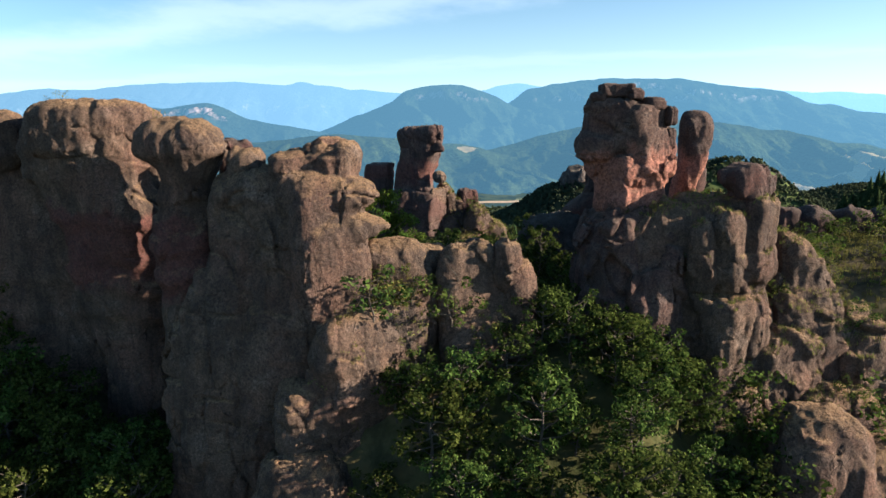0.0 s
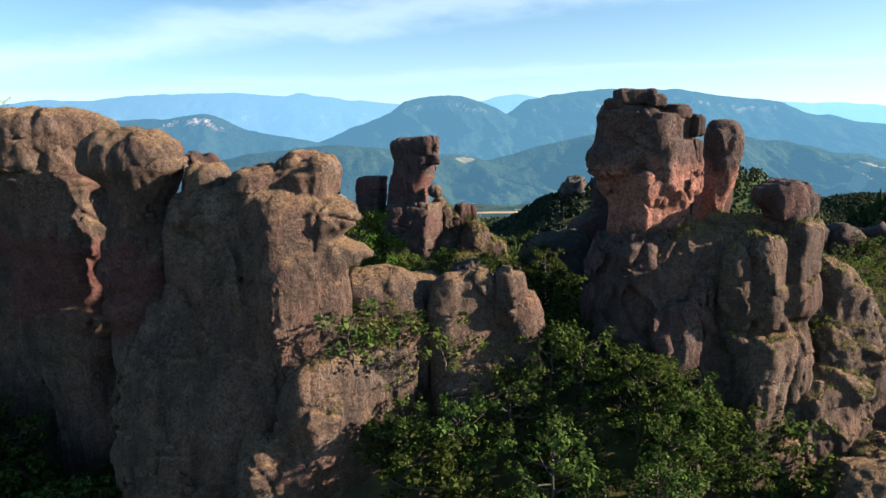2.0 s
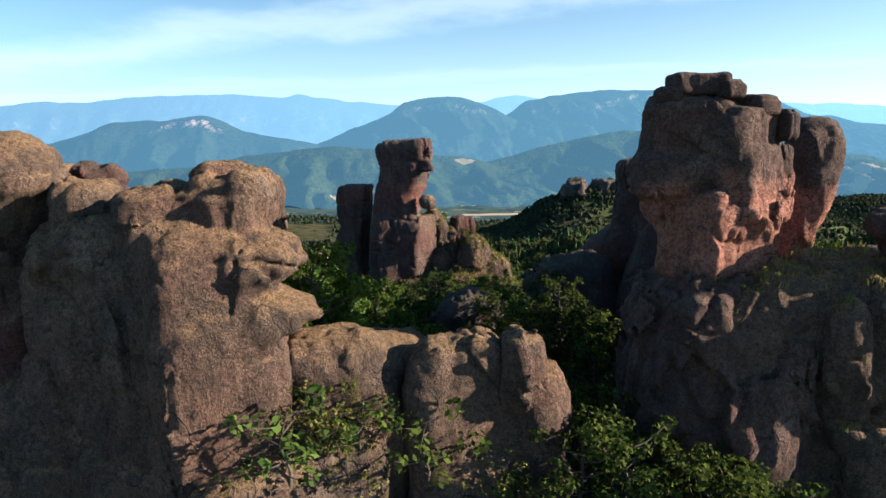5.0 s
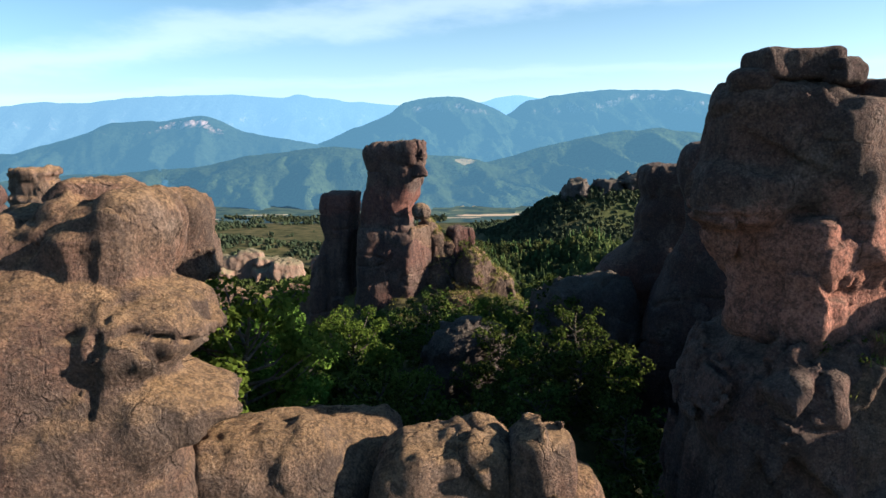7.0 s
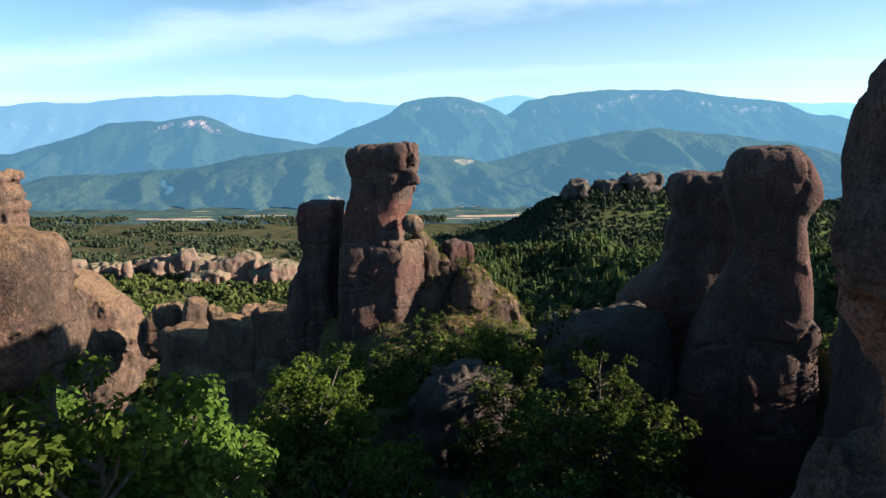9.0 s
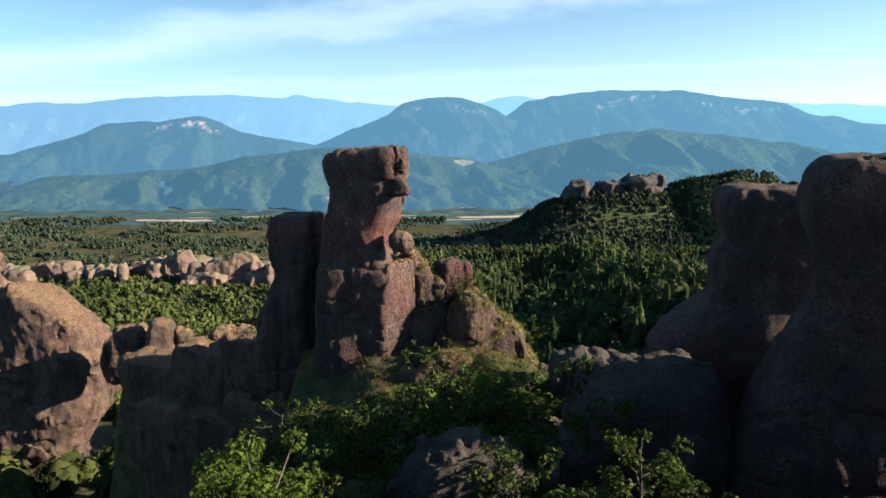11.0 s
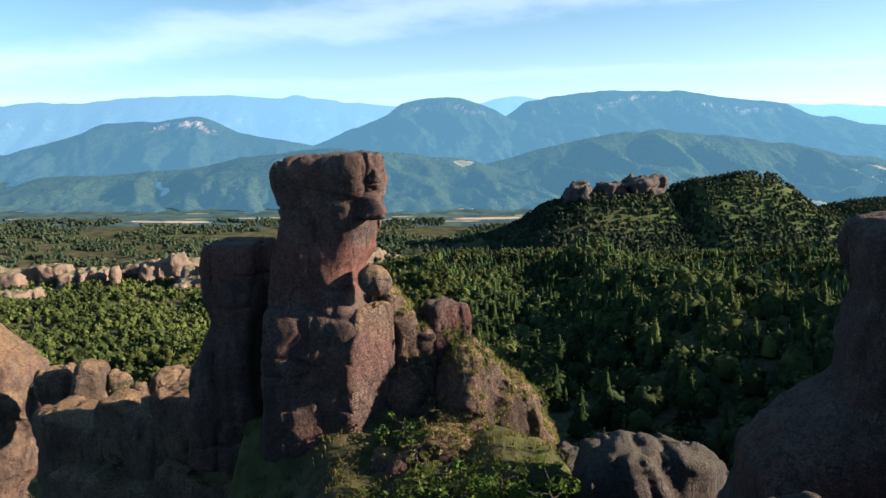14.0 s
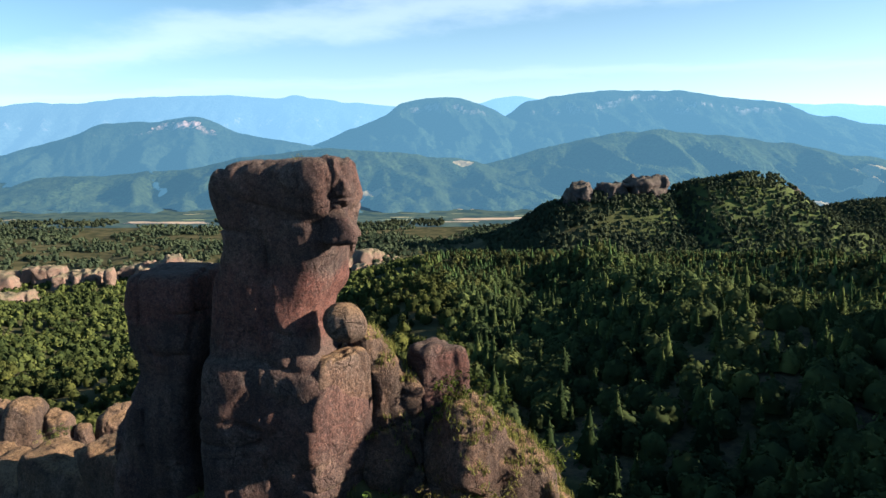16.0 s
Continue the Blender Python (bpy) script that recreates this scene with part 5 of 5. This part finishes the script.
plant_on(dry, ledges("rock_shelf", 7, (-8, 0, 60, 68, -27, -14), 1) + ledges("foot", 8, (-12, -2, 57, 64, -36, -18), 2, 0.3) + ledges("rock_battlement", 4, (-2, 10, 60, 66, -30, -18), 3, 0.2), 61, "dry shrubs on the front wall", 0.5, 1.1)
plant_on(bushes + dry, ledges("rock_slope", 26, (34, 56, 60, 76, -45, -14), 4, 0.35) + ledges("rock_buttress", 6, (20, 36, 60, 72, -30, -9), 5, 0.5), 62, "bushes on the right-hand rocks", 0.35, 0.9)
plant_on(bushes + dry, ledges("rock_ledge", 16, (2, 18, 136, 152, -40, -18), 6, 0.5) + ledges("rock_brink", 14, (-45, -8, 145, 170, -45, -26), 7, 0.6), 63, "bushes on the brink", 0.3, 0.8)
right = [(r.uniform(30, 58), r.uniform(46, 66), r.uniform(0.9, 2.0)) for _ in range(80)]
plant(bushes, right, 7, "bushes on the right-hand slope")
plant(bushes + dry, [(r.uniform(38, 88), r.uniform(68, 112), r.uniform(0.5, 1.6)) for _ in range(110)], 8, "bushes on the spur")
plant(oaks, [(r.uniform(-66, -30), r.uniform(62, 73), r.uniform(0.8, 1.3)) for _ in range(34)] + [(r.uniform(-72, -53), r.uniform(72, 90), r.uniform(0.9, 1.5)) for _ in range(26)], 9, "trees below the bastion")


# ---- woods ----
def crown_faces(rings, sides):
    return np.array([[a * sides + b, a * sides + (b + 1) % sides, (a + 1) * sides + (b + 1) % sides, (a + 1) * sides + b] for a in range(rings - 1) for b in range(sides)])


def wood(name, spots, leaf, conifer, seed, label, n=64):
    """One joined mesh of many trees: a dense crown each, with small leaf sprays standing out of it."""
    rs = np.random.RandomState(seed)
    V, F, count = [], [], 0
    rings, sides = (5, 7) if n > 20 else (3, 5)
    body = crown_faces(rings, sides)
    up = np.repeat(np.linspace(0, 1, rings), sides)
    for x, y, z, s in spots:
        turn = np.tile(np.arange(sides) * 2 * np.pi / sides, rings) + rs.uniform(0, 6.28)
        if conifer:
            rim = s * 0.19 * np.maximum(1 - up, 0.02) ** 0.9 * rs.uniform(0.75, 1.15, len(up))
            core = np.stack([rim * np.cos(turn), rim * np.sin(turn), s * (0.08 + 0.86 * up)], 1)
            t = rs.uniform(0, 1, n) ** 1.3
            a = rs.uniform(0, 6.28, n)
            rr = s * 0.25 * (1 - t) ** 0.85 * (0.72 + 0.28 * np.mod(t * 7 + x, 1.0)) * rs.uniform(0.7, 1.1, n) + 0.1
            p = np.stack([rr * np.cos(a), rr * np.sin(a), s * (0.08 + 0.94 * t)], 1)
            out = np.stack([np.cos(a), np.sin(a), -0.5 + 0 * a], 1) + 0.3 * rs.normal(size=(n, 3))
            side = np.stack([-np.sin(a), np.cos(a), 0 * a], 1) + 0.3 * rs.normal(size=(n, 3))
            size = (s * 0.05 * (1.3 - t))[:, None]
        else:
            wide = rs.uniform(0.36, 0.48)
            rim = s * wide * 0.94 * np.sqrt(np.maximum(1 - (1.25 * up - 0.25) ** 2, 0.0)) * rs.uniform(0.78, 1.12, len(up)) + 0.02
            core = np.stack([rim * np.cos(turn), rim * np.sin(turn), s * (0.14 + 0.8 * up)], 1)
            d = rs.normal(size=(n, 3))
            d[:, 2] = np.abs(d[:, 2]) * 0.9 - 0.15
            d /= np.linalg.norm(d, axis=1)[:, None]
            lump = 1 + 0.2 * np.sin(5 * d[:, :1] + x) * np.sin(5 * d[:, 1:2] + y)
            p = d * np.array([wide, wide, 0.56]) * s * lump * rs.uniform(0.9, 1.08, (n, 1)) + np.array([0, 0, 0.42 * s])
            d = d + 0.45 * rs.normal(size=(n, 3))
            out = np.cross(d, rs.normal(size=(n, 3)))
            side = np.cross(d, out)
            size = np.full((n, 1), s * 0.085 * math.sqrt(64 / n))
        out /= np.linalg.norm(out, axis=1)[:, None] + 1e-6
        side /= np.linalg.norm(side, axis=1)[:, None] + 1e-6
        foot = np.array([x, y, z])
        p = p + foot
        V += [core + foot, np.stack([p - out * size, p + side * size * 0.7, p + out * size, p - side * size * 0.7], 1).reshape(-1, 3)]
        F += [body + count, np.arange(4 * n).reshape(-1, 4) + count + len(core)]
        count += len(core) + 4 * n
    ob = mesh_object(name, np.concatenate(V), np.concatenate(F), leaf, shade=False)
    return tagged(ob, label, "forest", kind="stuff")


def scatter(n, x0, x1, y0, y1, seed, smin, smax, keep=None):
    rs = np.random.RandomState(seed)
    x, y, s = rs.uniform(x0, x1, n), rs.uniform(y0, y1, n), rs.uniform(smin, smax, n)
    ok = np.abs(x) < 0.85 * y + 30
    if keep:
        ok &= keep(x, y)
    x, y, s = x[ok], y[ok], s[ok]
    return np.stack([x, y, ground_z(x, y) - 0.5, s], 1)


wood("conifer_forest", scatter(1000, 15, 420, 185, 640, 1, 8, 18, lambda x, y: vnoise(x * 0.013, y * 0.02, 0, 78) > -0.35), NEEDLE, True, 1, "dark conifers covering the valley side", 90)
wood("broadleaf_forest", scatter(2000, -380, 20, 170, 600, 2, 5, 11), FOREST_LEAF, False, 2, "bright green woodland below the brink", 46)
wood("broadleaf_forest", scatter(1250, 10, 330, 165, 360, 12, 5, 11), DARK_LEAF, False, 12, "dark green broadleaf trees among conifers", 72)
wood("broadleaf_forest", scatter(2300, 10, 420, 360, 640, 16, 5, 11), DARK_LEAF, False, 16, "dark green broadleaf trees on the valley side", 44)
wood("far_forest", scatter(9500, -1500, 300, 1130, 1870, 5, 5, 12, lambda x, y: vnoise(x * 0.008, y * 0.012, 0, 91) + 0.4 * vnoise(x * 0.03, y * 0.03, 0, 92) > -0.08 + 0.0002 * (y - 1500)), HAZED_LEAF, False, 5, "distant green woodland towards the valley farms", 3)
wood("tree_belt", scatter(2400, -1700, 1600, 1860, 1990, 15, 7, 14, lambda x, y: (np.abs(x - 165) > 150) & (np.abs(x + 800) > 140) & (vnoise(x * 0.01, y * 0.02, 0, 95) > -0.25)), HAZED_LEAF, False, 15, "belt of trees along the valley fields", 3)
wood("hill_forest", scatter(19000, 100, 1500, 1050, 1860, 4, 5, 11, lambda x, y: (x < 650 + 60 * vnoise(x * 0.02, y * 0.02, 0, 5)) & ((x > 330) | (y < 1550)) | (x > 960) | (y < 1300) | (vnoise(x * 0.05, y * 0.05, 0, 6) > 0.12)), HAZED_LEAF, False, 4, "green woodland clothing the far hill", 3)
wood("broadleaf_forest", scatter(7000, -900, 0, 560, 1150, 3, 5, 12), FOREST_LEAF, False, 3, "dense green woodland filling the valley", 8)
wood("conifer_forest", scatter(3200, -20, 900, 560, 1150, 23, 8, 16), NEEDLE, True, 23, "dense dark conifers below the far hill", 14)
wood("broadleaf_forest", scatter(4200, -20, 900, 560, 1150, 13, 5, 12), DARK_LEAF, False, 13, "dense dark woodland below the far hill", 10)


def grass(name, n, box, seed, label):
    """Tufts of dry blades on the ground inside box (x0, x1, y0, y1)."""
    rs = np.random.RandomState(seed)
    x, y = rs.uniform(box[0], box[1], n), rs.uniform(box[2], box[3], n)
    z = ground_z(x, y)
    V = []
    for k in range(6):
        a, lean, hgt = rs.uniform(0, 6.28, n), rs.uniform(0.05, 0.3, n), rs.uniform(0.25, 0.7, n)
        bx, by = x + rs.uniform(-0.25, 0.25, n), y + rs.uniform(-0.25, 0.25, n)
        w = 0.05
        V.append(np.stack([np.stack([bx - w * np.sin(a), by + w * np.cos(a), z - 0.05], -1), np.stack([bx + w * np.sin(a), by - w * np.cos(a), z - 0.05], -1),
                           np.stack([bx + lean * np.cos(a), by + lean * np.sin(a), z + hgt], -1)], 1))
    V = np.concatenate(V).reshape(-1, 3)
    return tagged(mesh_object(name, V, np.arange(len(V)).reshape(-1, 3), LEAF_DRY, shade=False), label, "grass", kind="stuff")


grass("dry_grass", 900, (-14, 16, 128, 146), 3, "dry yellowish grass covering the mound")
grass("dry_grass", 6000, (36, 90, 58, 112), 4, "dry yellowish grass covering the spur")


def tufts(name, spots, seed, label):
    """Tufts of blades at points on the rocks' ledges."""
    rs, P = np.random.RandomState(seed), np.array(spots, float)
    V, n = [], len(P)
    for k in range(9):
        a, lean, hgt, w = rs.uniform(0, 6.28, n), rs.uniform(0.05, 0.35, n), rs.uniform(0.2, 0.6, n), 0.05
        b = P + np.stack([rs.uniform(-0.3, 0.3, n), rs.uniform(-0.3, 0.3, n), np.full(n, -0.12)], 1)
        across = np.stack([-np.sin(a), np.cos(a), 0 * a], 1) * w
        V.append(np.stack([b - across, b + across, b + np.stack([lean * np.cos(a), lean * np.sin(a), hgt], 1)], 1))
    V = np.concatenate(V).reshape(-1, 3)
    return tagged(mesh_object(name, V, np.arange(len(V)).reshape(-1, 3), LEAF_DRY, shade=False), label, "grass", kind="stuff")


tufts("ledge_grass", ledges("rock_ledge", 900, (2, 18, 136, 152, -40, -18), 31, 0.45) + ledges("rock_step", 160, (0, 7, 140, 150, -26, -14), 32, 0.5), 33, "olive grass tufts on the mound's ledges")
tufts("ledge_grass", ledges("rock_slope", 1300, (34, 56, 60, 78, -45, -12), 34, 0.4) + ledges("rock_buttress", 300, (20, 36, 60, 74, -30, -6), 35, 0.55), 36, "olive grass tufts on the slope's ledges")
